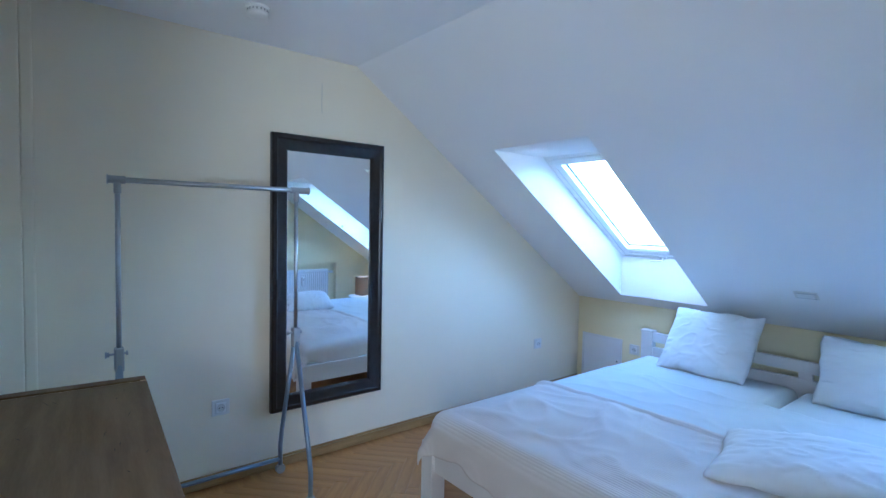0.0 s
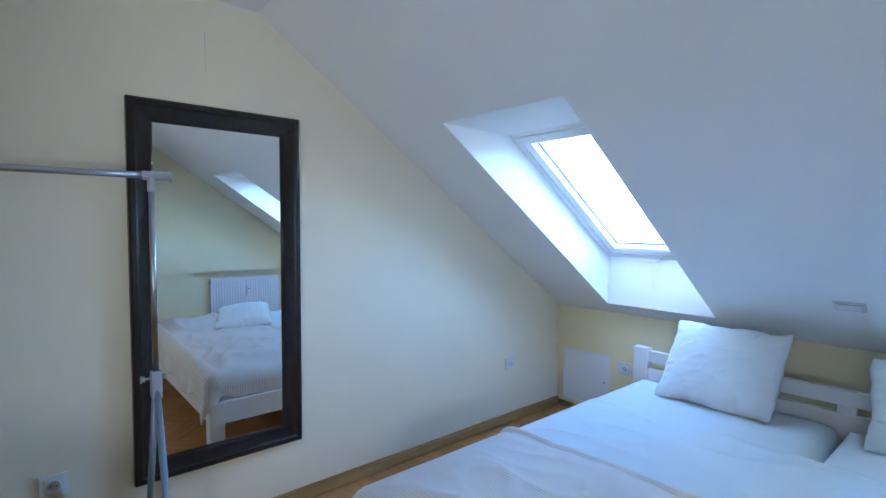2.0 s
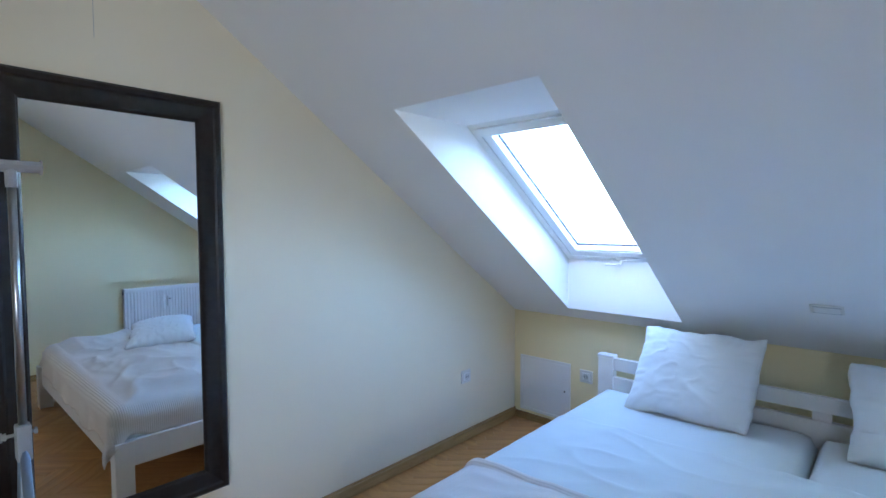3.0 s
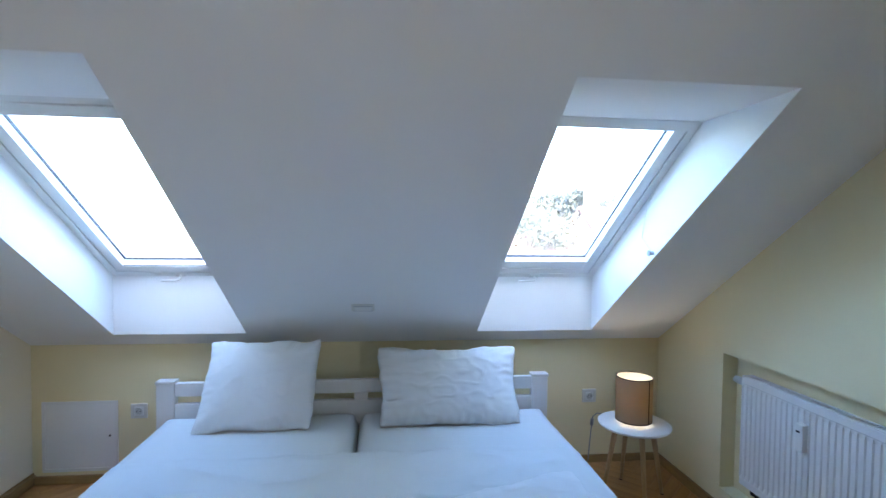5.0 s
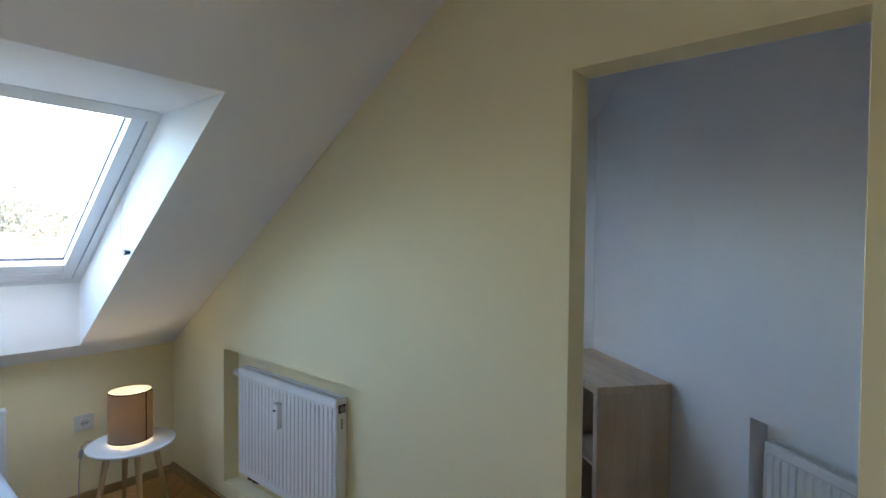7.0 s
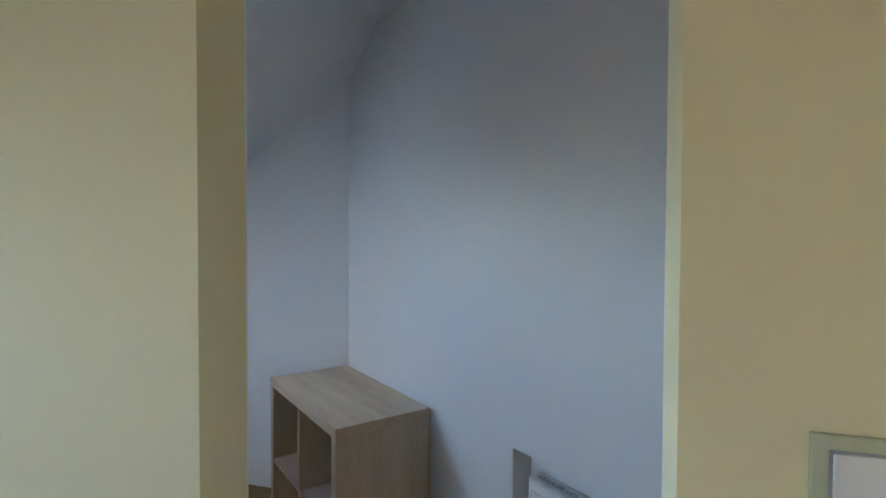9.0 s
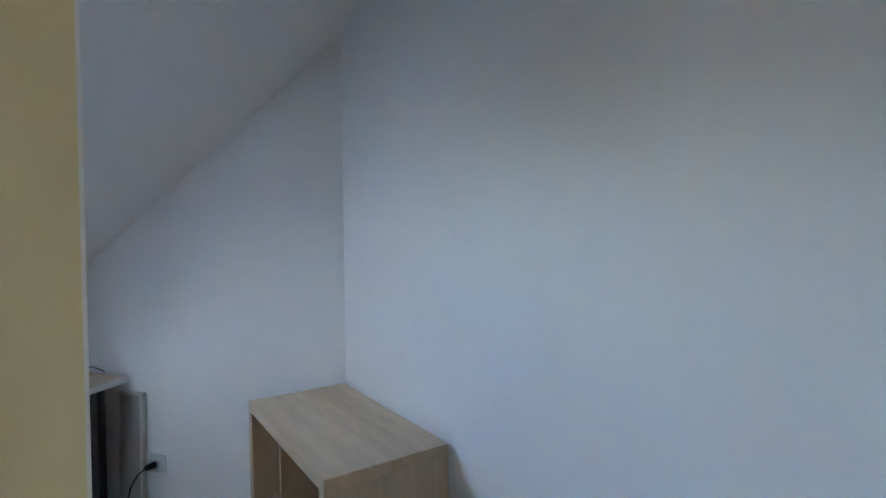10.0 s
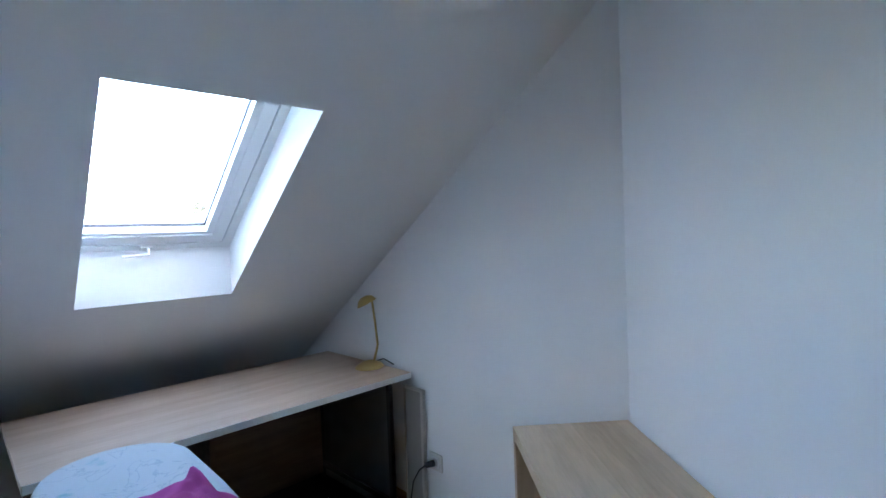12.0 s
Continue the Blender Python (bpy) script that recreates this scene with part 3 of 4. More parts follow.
def draped_cloth(name, x0, x1, y0, y1, z, drop_l, drop_r, drop_f, fold, mat, label, cat, seed=0.0, r=0.035, wrinkle=0.012, hem=0.019, heave=0.0):
    """A cloth lying on the bed, its edge folded back at the top, hanging in folds on three sides with pointed corners."""
    b = bmesh.new()
    nx, ny = 150, 130
    lx, ly = drop_l + (x1 - x0) + drop_r, (y0 - y1) + drop_f
    grid = []
    for i in range(nx + 1):
        row = []
        for j in range(ny + 1):
            s, q = lx * i / nx - drop_l, ly * j / ny
            x, y, zz = x0 + s, y0 - q, z
            sign = -1 if s < 0 else 1
            outx = -s if s < 0 else max(0.0, s - (x1 - x0))
            outy = max(0.0, q - (y0 - y1))
            along = y if outx > outy else x
            # the hem runs unevenly
            ragged = 1 + 0.16 * noise.noise((along * 3.1 + seed, sign * 5, outy > outx)) + 0.07 * noise.noise((along * 9.0, seed, 2))
            outx, outy = outx * ragged, outy * ragged
            far = math.hypot(outx, outy)
            if far > 0:
                dx, dy = sign * outx / far, -outy / far
                a = min(far / r, math.pi / 2)
                hang = max(0.0, far - r * math.pi / 2)
                flute = 0.5 + 0.5 * math.sin(along * 17 + 5 * noise.noise((along * 2.0, seed, sign)))
                flute = 0.050 * flute * max(0.0, noise.noise((along * 2.6 + seed, 8, sign)) + 0.25)
                corner = 0.055 * (2 * abs(dx * dy)) ** 2
                push = r * math.sin(a) + (flute + corner) * min(1.0, hang / 0.13)
                x = max(x0, min(x1, x)) + dx * push
                y = max(y1, min(y0, y)) + dy * push
                zz -= r * (1 - math.cos(a)) + hang
            else:
                edge = min(1.0, min(s, x1 - x0 - s, y0 - y1 - q if drop_f else 1.0) / 0.10)
                head = min(1.0, q / 0.12)
                zz += edge * (0.012 * max(0, noise.noise((x * 2.6 + seed, y * 2.2, 1))) + 0.004 * noise.noise((x * 9, y * 7, seed)))
                zz += edge * wrinkle * (1 - abs(noise.noise((x * 2.3 + y * 0.8, y * 4.2 - x * 0.7, seed + 3)))) ** 6
                zz += edge * head * heave * (0.55 + noise.noise((x * 2.1 + 0.6 * y + seed, y * 2.4, 6)))
                zz += edge * head * 0.35 * heave * (1 - abs(noise.noise((x * 3.4 - y * 1.6, y * 3.0 + x, seed + 8)))) ** 5
            if q < 0.045 and outy <= 0:
                zz += hem * math.sin(math.pi * (0.1 + 0.9 * q / 0.045))
            row.append(b.verts.new((x, y + fold * (x - x0) + 0.008 * noise.noise((x * 3, 2, seed)), max(zz, 0.02))))
        grid.append(row)
    for i in range(nx):
        for j in range(ny):
            b.faces.new((grid[i][j], grid[i][j + 1], grid[i + 1][j + 1], grid[i + 1][j]))
    bmesh.ops.recalc_face_normals(b, faces=b.faces[:])
    ob = part(name, b, mat, smooth=True)
    md = ob.modifiers.new("thickness", "SOLIDIFY")
    md.thickness, md.offset = 0.004, 1
    tagged(ob, label, cat)
    return ob


draped_cloth("bed_sheet", 0.948, 2.912, -0.90, -1.74, MZ + 0.001, 0.17, 0.17, 0.0, 0.01, LINEN,
             "smooth white flat sheet spread across both mattresses", "bed sheet", 11.0, 0.083, 0.012, 0.002, heave=0.010)
draped_cloth("blanket", 0.952, 2.912, -1.60, -2.385, MZ + 0.012, 0.22, 0.26, 0.27, 0.02, BLANKET,
             "white ribbed cotton blanket spread over the foot of the bed", "blanket", 2.0, 0.092, heave=0.042)


def stand(x, y, z, lean, yaw=0.0, roll=0.0):
    return Matrix.Translation((x, y, z)) @ Euler((radians(lean), 0, 0)).to_matrix().to_4x4() @ Matrix.Rotation(radians(roll), 4, "Z")


pillow("pillow", 0.61, 0.50, 0.17, stand(1.402, -0.460, 0.700, 61, roll=1), "white square pillow leaning on the headboard", 3, 0.09, 0.024)
pillow("pillow", 0.80, 0.45, 0.19, stand(2.405, -0.460, 0.680, 60, roll=0), "creased white oblong pillow leaning on the headboard", 8, 0.09)
pillow("pillow", 0.84, 0.50, 0.165, Matrix.Translation((2.42, -1.715, 0.585)) @ Euler((radians(3), radians(-3), radians(19))).to_matrix().to_4x4(),
       "puffy white crinkled pillow lying on the blanket", 15, 0.16, 0.03)


def mirror():
    y0, y1, z0, z1 = -2.995, -2.243, 0.345, 1.998
    top = thing("wall_mirror", "tall mirror in a broad black-brown moulded frame", "mirror", Matrix.Translation((0.004, 0, 0)))
    fw = 0.096
    for name, a in (("frame_top", 0), ("frame_bottom", 1), ("frame_left", 2), ("frame_right", 3)):
        b = bmesh.new()
        prof = [(0, 0.0), (0, 0.032), (0.008, 0.040), (0.026, 0.042), (0.034, 0.036), (0.044, 0.034), (0.066, 0.031), (0.080, 0.030), (0.088, 0.028), (fw, 0.018), (fw, 0.0)]
        rows = []
        for d, h in prof:
            if a == 0:
                ends = ((h, y0 + d, z1 - d), (h, y1 - d, z1 - d))
            elif a == 1:
                ends = ((h, y0 + d, z0 + d), (h, y1 - d, z0 + d))
            elif a == 2:
                ends = ((h, y0 + d, z0 + d), (h, y0 + d, z1 - d))
            else:
                ends = ((h, y1 - d, z0 + d), (h, y1 - d, z1 - d))
            rows.append([b.verts.new(e) for e in ends])
        for r, q in zip(rows, rows[1:]):
            b.faces.new((r[0], r[1], q[1], q[0]))
        bmesh.ops.recalc_face_normals(b, faces=b.faces[:])
        part(name, b, BLACK_WOOD, top)
    part("glass", boxed(0.002, 0.014, y0 + fw - 0.004, y1 - fw + 0.004, z0 + fw - 0.004, z1 - fw + 0.004), MIRROR, top, "clear mirror glass")
    part("backing", boxed(0.0, 0.002, y0 + 0.01, y1 - 0.01, z0 + 0.01, z1 - 0.01), DARK_BOX, top)
    return top


mirror()


def clothes_rack():
    """Extendable rail: two uprights on splayed feet, a rail with plastic ends, a low bar."""
    top = thing("clothes_rack", "chrome clothes rail on grey-blue splayed tube feet", "clothes rack")
    x, ya, yb, zt = 0.300, -2.957, -3.772, 1.652
    part("rail", tube(bmesh.new(), [(x, yb - 0.03, zt), (x, ya + 0.05, zt)], 0.0125), CHROME, top, "chrome rail", smooth=True)
    for y in (ya, yb):
        part("upright", tube(bmesh.new(), [(x, y, 0.86), (x, y, zt - 0.02)], 0.0105), CHROME, top, smooth=True)
        s = 1 if y == ya else -1
        b = tube(bmesh.new(), [(x, y - 0.03 * s, zt), (x, y + (0.066 if s > 0 else 0.034) * s, zt)], 0.017)
        tube(b, [(x, y, zt), (x, y, zt - 0.06)], 0.0145)
        tube(b, [(x, y + (0.066 if s > 0 else 0.034) * s, zt), (x, y + (0.070 if s > 0 else 0.038) * s, zt)], 0.022)
        part("end_cap", b, GREY_PLASTIC, top, smooth=False)
        b = boxed(x - 0.024, x + 0.024, y - 0.018, y + 0.018, 0.80, 0.905, bevel=0.006)
        joint = part("joint", b, GREY_PLASTIC, top)
        b = tube(bmesh.new(), [(x, y - 0.042, 0.878), (x, y + 0.032, 0.878)], 0.005)
        tube(b, [(x, y - 0.048, 0.878), (x, y - 0.038, 0.878)], 0.008, 0.012, 6), tube(b, [(x, y + 0.026, 0.878), (x, y + 0.033, 0.878)], 0.010, seg=6)
        box(b, x - 0.003, x + 0.003, y - 0.053, y - 0.046, 0.864, 0.892, bevel=0.002)
        part("clamp_screw", b, GREY_PLASTIC, joint)
        for dx, foot in ((-1, x - 0.215), (1, x + 0.215)):
            b = tube(bmesh.new(), [(x + 0.012 * dx, y, 0.83), (foot - 0.02 * dx, y, 0.26), (foot, y, 0.17), (foot, y, 0.05)], 0.0125)
            leg = part("foot_tube", b, BLUE_STEEL, top, smooth=True)
            b = tube(bmesh.new(), [(foot - 0.012, y, 0.027), (foot + 0.012, y, 0.027)], 0.027, seg=16)
            part("castor", b, GREY_PLASTIC, leg)
    part("low_bar", tube(bmesh.new(), [(x - 0.215, yb, 0.085), (x - 0.215, ya, 0.085)], 0.0115), BLUE_STEEL, top, smooth=True)
    return top


clothes_rack()


def dresser():
    """Low old chest against the back wall, its top scratched and lifting at one end."""
    x0, x1, y0, y1, h = 0.646, 1.78, -4.155, -3.716, 0.85
    top = thing("chest", "old dark walnut chest with a scratched worn top", "chest",
                Matrix.Translation((x0, y1, 0)) @ Matrix.Rotation(radians(-3.5), 4, "Z") @ Matrix.Translation((-x0, -y1, 0)))
    part("carcass", boxed(x0 + 0.015, x1 - 0.015, y0, y1 - 0.012, 0.06, h - 0.024), WALNUT, top)
    b = boxed(x0, x1, y0, y1, h - 0.022, h, bevel=0.003)
    part("top_board", b, WALNUT, top)
    part("end_strip", boxed(x0 - 0.002, x0 + 0.045, y0, y1 - 0.004, h + 0.0005, h + 0.008, bevel=0.002), WALNUT, top)
    part("plinth", boxed(x0 + 0.03, x1 - 0.03, y0, y1 - 0.03, 0, 0.06), WALNUT, top)
    for z0, z1 in ((0.08, 0.31), (0.325, 0.56), (0.575, 0.81)):
        part("drawer", boxed(x0 + 0.03, x1 - 0.03, y1 - 0.012, y1 + 0.004, z0, z1, bevel=0.003), WALNUT, top)
    b = bmesh.new()
    rnd = random.Random(5)
    row = []
    for k in range(40):
        y = y0 + (y1 - 0.004 - y0) * k / 39
        j = rnd.uniform(-0.0012, 0.0012)
        row.append((b.verts.new((x0 + 0.047 + j, y, h + 0.0012)), b.verts.new((x0 + 0.0485 + j + rnd.uniform(0.0, 0.0012), y, h + 0.0012))))
    for p, q in zip(row, row[1:]):
        b.faces.new((p[0], p[1], q[1], q[0]))
    part("split", b, BEECH, top, "pale jagged split beside the loose end strip")
    part("chip", boxed(x0 + 0.040, x0 + 0.054, y1 - 0.022, y1 - 0.002, h + 0.0015, h + 0.0045, bevel=0.001), BEECH, top, "pale broken corner")
    for k in range(16):
        cx, cy, l = rnd.uniform(x0 + 0.08, x1 - 0.1), rnd.uniform(y0 + 0.04, y1 - 0.05), rnd.uniform(0.01, 0.035)
        a = rnd.uniform(-0.5, 0.5)
        p = [Vector((cx + math.cos(a) * l * s - math.sin(a) * w, cy + math.sin(a) * l * s + math.cos(a) * w, h + 0.0006)) for s, w in ((-1, 0), (0, 0.0015), (1, 0), (0, -0.0015))]
        b = bmesh.new()
        b.faces.new([b.verts.new(q) for q in p])
        part("scratch", b, SCRATCH, top)
    return top


dresser()


def radiator(name, length, height, label, ribs, valve=True):
    """Panel radiator along +x, front at -y, with ribs, grille, side covers, valve and cost meter."""
    top = thing(name, label, "radiator", group="radiators")
    d = 0.062
    b = bmesh.new()
    zt, zb = height, 0.0
    prof = []
    pitch = length / ribs
    for i in range(ribs):
        c = i * pitch
        prof += [(c + 0.12 * pitch, 0.0), (c + 0.28 * pitch, 0.0055), (c + 0.60 * pitch, 0.0055), (c + 0.76 * pitch, 0.0)]
    xs = [(0, 0)] + prof + [(length, 0)]
    inner = [[b.verts.new((x, -d + y * (0 if z in (zt - 0.035, zb + 0.035) else 1), z)) for x, y in xs] for z in (zb + 0.035, zb + 0.055, zt - 0.055, zt - 0.035)]
    for r, q in zip(inner, inner[1:]):
        for i in range(len(xs) - 1):
            b.faces.new((r[i], r[i + 1], q[i + 1], q[i]))
    part("front_panel", b, GLOSS_WHITE, top)
    for z0, z1 in ((zb, zb + 0.035), (zt - 0.035, zt)):
        part("rim", boxed(0, length, -d, -d + 0.012, z0, z1, bevel=0.003), GLOSS_WHITE, top)
    part("rear_panel", boxed(0, length, -0.014, 0, zb, zt), GLOSS_WHITE, top)
    for x0, x1 in ((-0.003, 0.006), (length - 0.006, length + 0.003)):
        part("side_cover", boxed(x0, x1, -d + 0.004, -0.002, zb, zt + 0.004, bevel=0.002), GLOSS_WHITE, top)
    b = bmesh.new()
    n = int(length / 0.018)
    for i in range(n):
        x = 0.01 + (length - 0.02) * i / (n - 1)
        box(b, x - 0.003, x + 0.003, -d + 0.012, -0.012, zt - 0.004, zt + 0.003)
    box(b, 0, length, -d + 0.002, -d + 0.014, zt - 0.003, zt + 0.005), box(b, 0, length, -0.014, -0.003, zt - 0.003, zt + 0.005)
    box(b, 0, length, -0.046, -0.040, zt - 0.003, zt + 0.004)
    part("grille", b, PVC, top)
    part("inside", boxed(0.01, length - 0.01, -d + 0.014, -0.016, zb + 0.02, zt - 0.008), GREY_PLASTIC, top)
    if valve:
        b = tube(bmesh.new(), [(-0.002, -d / 2, zt - 0.04), (-0.03, -d / 2, zt - 0.04)], 0.010, seg=14)
        tube(b, [(-0.03, -d / 2, zt - 0.04), (-0.085, -d / 2, zt - 0.04)], 0.021, 0.018, seg=14)
        part("valve", b, PVC, top)
    plug = part("plug", boxed(length + 0.003, length + 0.006, -d / 2 - 0.018, -d / 2 + 0.018, zt - 0.058, zt - 0.022), DARK_GAP, top)
    b = tube(bmesh.new(), [(length + 0.006, -d / 2, zt - 0.04), (length + 0.012, -d / 2, zt - 0.04)], 0.013, seg=14)
    part("plug_head", b, GREY_PLASTIC, plug)
    part("label_slot", boxed(length + 0.003, length + 0.0045, -d / 2 - 0.005, -d / 2 + 0.005, zt - 0.13, zt - 0.085), GREY_PLASTIC, top)
    b = boxed(length * 0.452, length * 0.452 + 0.04, -d - 0.028, -d + 0.006, zt - 0.225, zt - 0.10, bevel=0.006)
    meter = part("cost_meter", b, PVC, top)
    part("display", boxed(length * 0.452 + 0.008, length * 0.452 + 0.028, -d - 0.030, -d - 0.027, zt - 0.138, zt - 0.130), DARK_GAP, meter)
    b = bmesh.new()
    for x in (0.06, 0.11):
        tube(b, [(x, -d / 2, zb + 0.01), (x, -d / 2, zb - 0.03), (x, -0.005, zb - 0.045)], 0.011)
    part("pipe", b, STEEL_DARK, top)
    return top


r1 = radiator("radiator", 0.826, 0.565, "white ribbed panel radiator in a wall niche", 26)
r1.matrix_basis = Matrix.Translation((W + 0.083, -0.768, 0.224)) @ Matrix.Rotation(radians(-90), 4, "Z")
r2 = radiator("radiator", 0.80, 0.52, "white ribbed panel radiator in the study niche", 24, False)
ang = math.atan2(DIAG.y, DIAG.x)
p2 = CORNER + DIAG * (N2A + 0.06) + DN * 0.075
r2.matrix_basis = Matrix.Translation((p2.x, p2.y, 0.19)) @ Matrix.Rotation(ang, 4, "Z")


def side_table():
    x, y, h = 3.500, -0.425, 0.425
    top = thing("side_table", "small round white table on four splayed wooden legs", "table", Matrix.Translation((x, y, 0)))
    b = lathe(bmesh.new(), [(0.0, h - 0.018), (0.190, h - 0.018), (0.200, h - 0.012), (0.203, h - 0.004), (0.198, h), (0.0, h)], 48)
    part("tabletop", b, GLOSS_WHITE, top)
    for a in (265, 355, 85, 175):
        c, s = math.cos(radians(a)), math.sin(radians(a))
        leg = part("leg", tube(bmesh.new(), [(c * 0.175, s * 0.175, 0), (c * 0.105, s * 0.105, h - 0.018)], 0.009, 0.017, 12), BEECH, top, smooth=True)
        part("foot_pad", tube(bmesh.new(), [(c * 0.1752, s * 0.1752, 0), (c * 0.1742, s * 0.1742, 0.006)], 0.0095, seg=12), DARK_GAP, leg)
    return top


side_table()


def table_lamp():
    x, y, z = 3.495, -0.425, 0.425
    top = thing("table_lamp", "lit drum lamp with a grey-brown fabric shade on the side table", "lamp", Matrix.Translation((x, y, z)))
    r = 0.101
    b = lathe(bmesh.new(), [(r, 0.022), (r, 0.27), (r - 0.002, 0.27), (r - 0.002, 0.022), (r, 0.022)], 48)
    shade = part("shade", b, SHADE, top, "grey-brown fabric drum shade", smooth=False)
    b = lathe(bmesh.new(), [(r - 0.003, 0.024), (r - 0.003, 0.268)], 48)
    part("liner", b, LINER, shade, "cream paper liner")
    for z0, z1 in ((0.018, 0.024), (0.268, 0.273)):
        part("hoop", lathe(bmesh.new(), [(r + 0.001, z0), (r + 0.001, z1), (r - 0.003, z1), (r - 0.003, z0), (r + 0.001, z0)], 48), STEEL_DARK, shade)
    part("seam", boxed(0.0, 0.007, -0.001, 0.0012, 0.024, 0.268), STEEL_DARK, shade).matrix_basis = \
        Matrix.Rotation(radians(-68), 4, "Z") @ Matrix.Translation((r, 0, 0)) @ Matrix.Rotation(radians(90), 4, "Z")
    b = lathe(bmesh.new(), [(0.0, 0.0), (0.055, 0.0), (0.055, 0.010), (0.012, 0.016), (0.012, 0.09), (0.018, 0.095), (0.018, 0.12), (0, 0.12)], 24)
    part("base", b, PVC, top, smooth=False)
    b = lathe(bmesh.new(), [(0.001, 0.12), (0.014, 0.125), (0.028, 0.155), (0.030, 0.175), (0.020, 0.198), (0.001, 0.205)], 20)
    part("bulb", b, BULB, top, "glowing warm bulb", smooth=True)
    return top


def liner_material():
    m = material("cream_paper", (0.80, 0.76, 0.66), 0.9, vary=0.02, bump=0.0, spec=0.1)
    nt = m.node_tree
    tr, mx = nt.nodes.new("ShaderNodeBsdfTranslucent"), nt.nodes.new("ShaderNodeMixShader")
    tr.inputs["Color"].default_value = (0.8, 0.66, 0.5, 1)
    mx.inputs["Fac"].default_value = 0.3
    nt.links.new(nt.nodes["Principled BSDF"].outputs["BSDF"], mx.inputs[1]), nt.links.new(tr.outputs["BSDF"], mx.inputs[2])
    nt.links.new(mx.outputs["Shader"], nt.nodes["Material Output"].inputs["Surface"])
    return m


LINER = liner_material()
BULB = glow("warm_bulb", (1.0, 0.76, 0.48), LAMP)
LAMP_OB = table_lamp()
b = tube(bmesh.new(), [(3.365, -0.277, 0.4275), (3.345, -0.262, 0.425), (3.325, -0.25, 0.40), (3.32, -0.235, 0.30), (3.325, -0.19, 0.10), (3.31, -0.13, 0.012), (3.2, -0.06, 0.006), (3.03, -0.045, 0.006)], 0.003, seg=6)
tube(b, [(3.323, -0.247, 0.385), (3.321, -0.243, 0.345)], 0.010, seg=8)
part("cord", b, GREY_PLASTIC, LAMP_OB, "thin grey cord with a hand switch", smooth=True, at=Matrix.Translation((-3.495, 0.425, -0.425)))


def socket(m, label, double=False):
    """Square wall socket: plate, insert, round well and two holes; faces -y."""
    top = thing("wall_socket", label, "socket", m, group="wall sockets")
    part("plate", boxed(-0.047, 0.047, -0.009, 0, -0.044, 0.044, bevel=0.003), SOCKET, top)
    part("insert", boxed(-0.028, 0.028, -0.013, -0.008, -0.028, 0.028, bevel=0.002), PVC, top)
    part("joint", boxed(-0.0305, 0.0305, -0.0098, -0.008, -0.0305, 0.0305), WELL, top)
    b = lathe(bmesh.new(), [(0.021, 0.0), (0.021, 0.003), (0.0185, 0.003), (0.0185, -0.0005), (0.0, -0.0005)], 24)
    w = part("well", b, WELL, top)
    w.matrix_basis = Matrix.Translation((0, -0.0135, 0)) @ Matrix.Rotation(radians(90), 4, "X")
    b = bmesh.new()
    for x in (-0.0095, 0.0095):
        tube(b, [(x, -0.0142, 0), (x, -0.0134, 0)], 0.003, seg=8)
    part("pin_hole", b, DARK_GAP, top)
    return top


def facing_x(x, y, z, s=1):
    return Matrix.Translation((x, y, z)) @ Matrix.Rotation(radians(90 * s), 4, "Z")


socket(facing_x(0.0, -3.268, 0.436), "white wall socket on the cream gable wall")
socket(facing_x(0.0, -0.594, 0.440), "small white wall socket near the corner")
socket(Matrix.Translation((0.596, 0, 0.424)), "white wall socket beside the bed head")
socket(Matrix.Translation((3.402, 0, 0.447)), "white wall socket behind the side table")


def hatch():
    top = thing("wall_hatch", "square white access hatch with a small lock", "hatch")
    b = bmesh.new()
    for a in ((0.056, 0.476, 0.470, 0.490), (0.056, 0.476, 0.070, 0.088), (0.056, 0.072, 0.088, 0.470), (0.460, 0.476, 0.088, 0.470)):
        box(b, a[0], a[1], -0.006, 0.03, a[2], a[3])
    part("frame", b, PVC, top)
    part("door", boxed(0.0735, 0.4585, -0.003, 0.02, 0.0895, 0.4685, bevel=0.002), GLOSS_WHITE, top)
    part("lock", tube(bmesh.new(), [(0.43, -0.006, 0.28), (0.43, 0.0, 0.28)], 0.006, seg=10), STEEL_DARK, top)
    return top


hatch()


def ceiling_sensor():
    top = thing("smoke_detector", "round white smoke detector on the ceiling", "detector", Matrix.Translation((0.475, -3.222, ZC)))
    part("base", lathe(bmesh.new(), [(0.0, -0.012), (0.052, -0.012), (0.055, 0.0)], 32), PVC, top)
    b = lathe(bmesh.new(), [(0.044, -0.012), (0.046, -0.024), (0.050, -0.026), (0.046, -0.040), (0.03, -0.046), (0.0, -0.047)], 32)
    part("cover", b, PVC, top, smooth=True)
    b = bmesh.new()
    for k in range(16):
        a = 2 * math.pi * k / 16
        box(b, 0.0455 * math.cos(a) - 0.002, 0.0455 * math.cos(a) + 0.002, 0.0455 * math.sin(a) - 0.002, 0.0455 * math.sin(a) + 0.002, -0.023, -0.013)
    part("vents", b, GREY_PLASTIC, top)
    return top


ceiling_sensor()


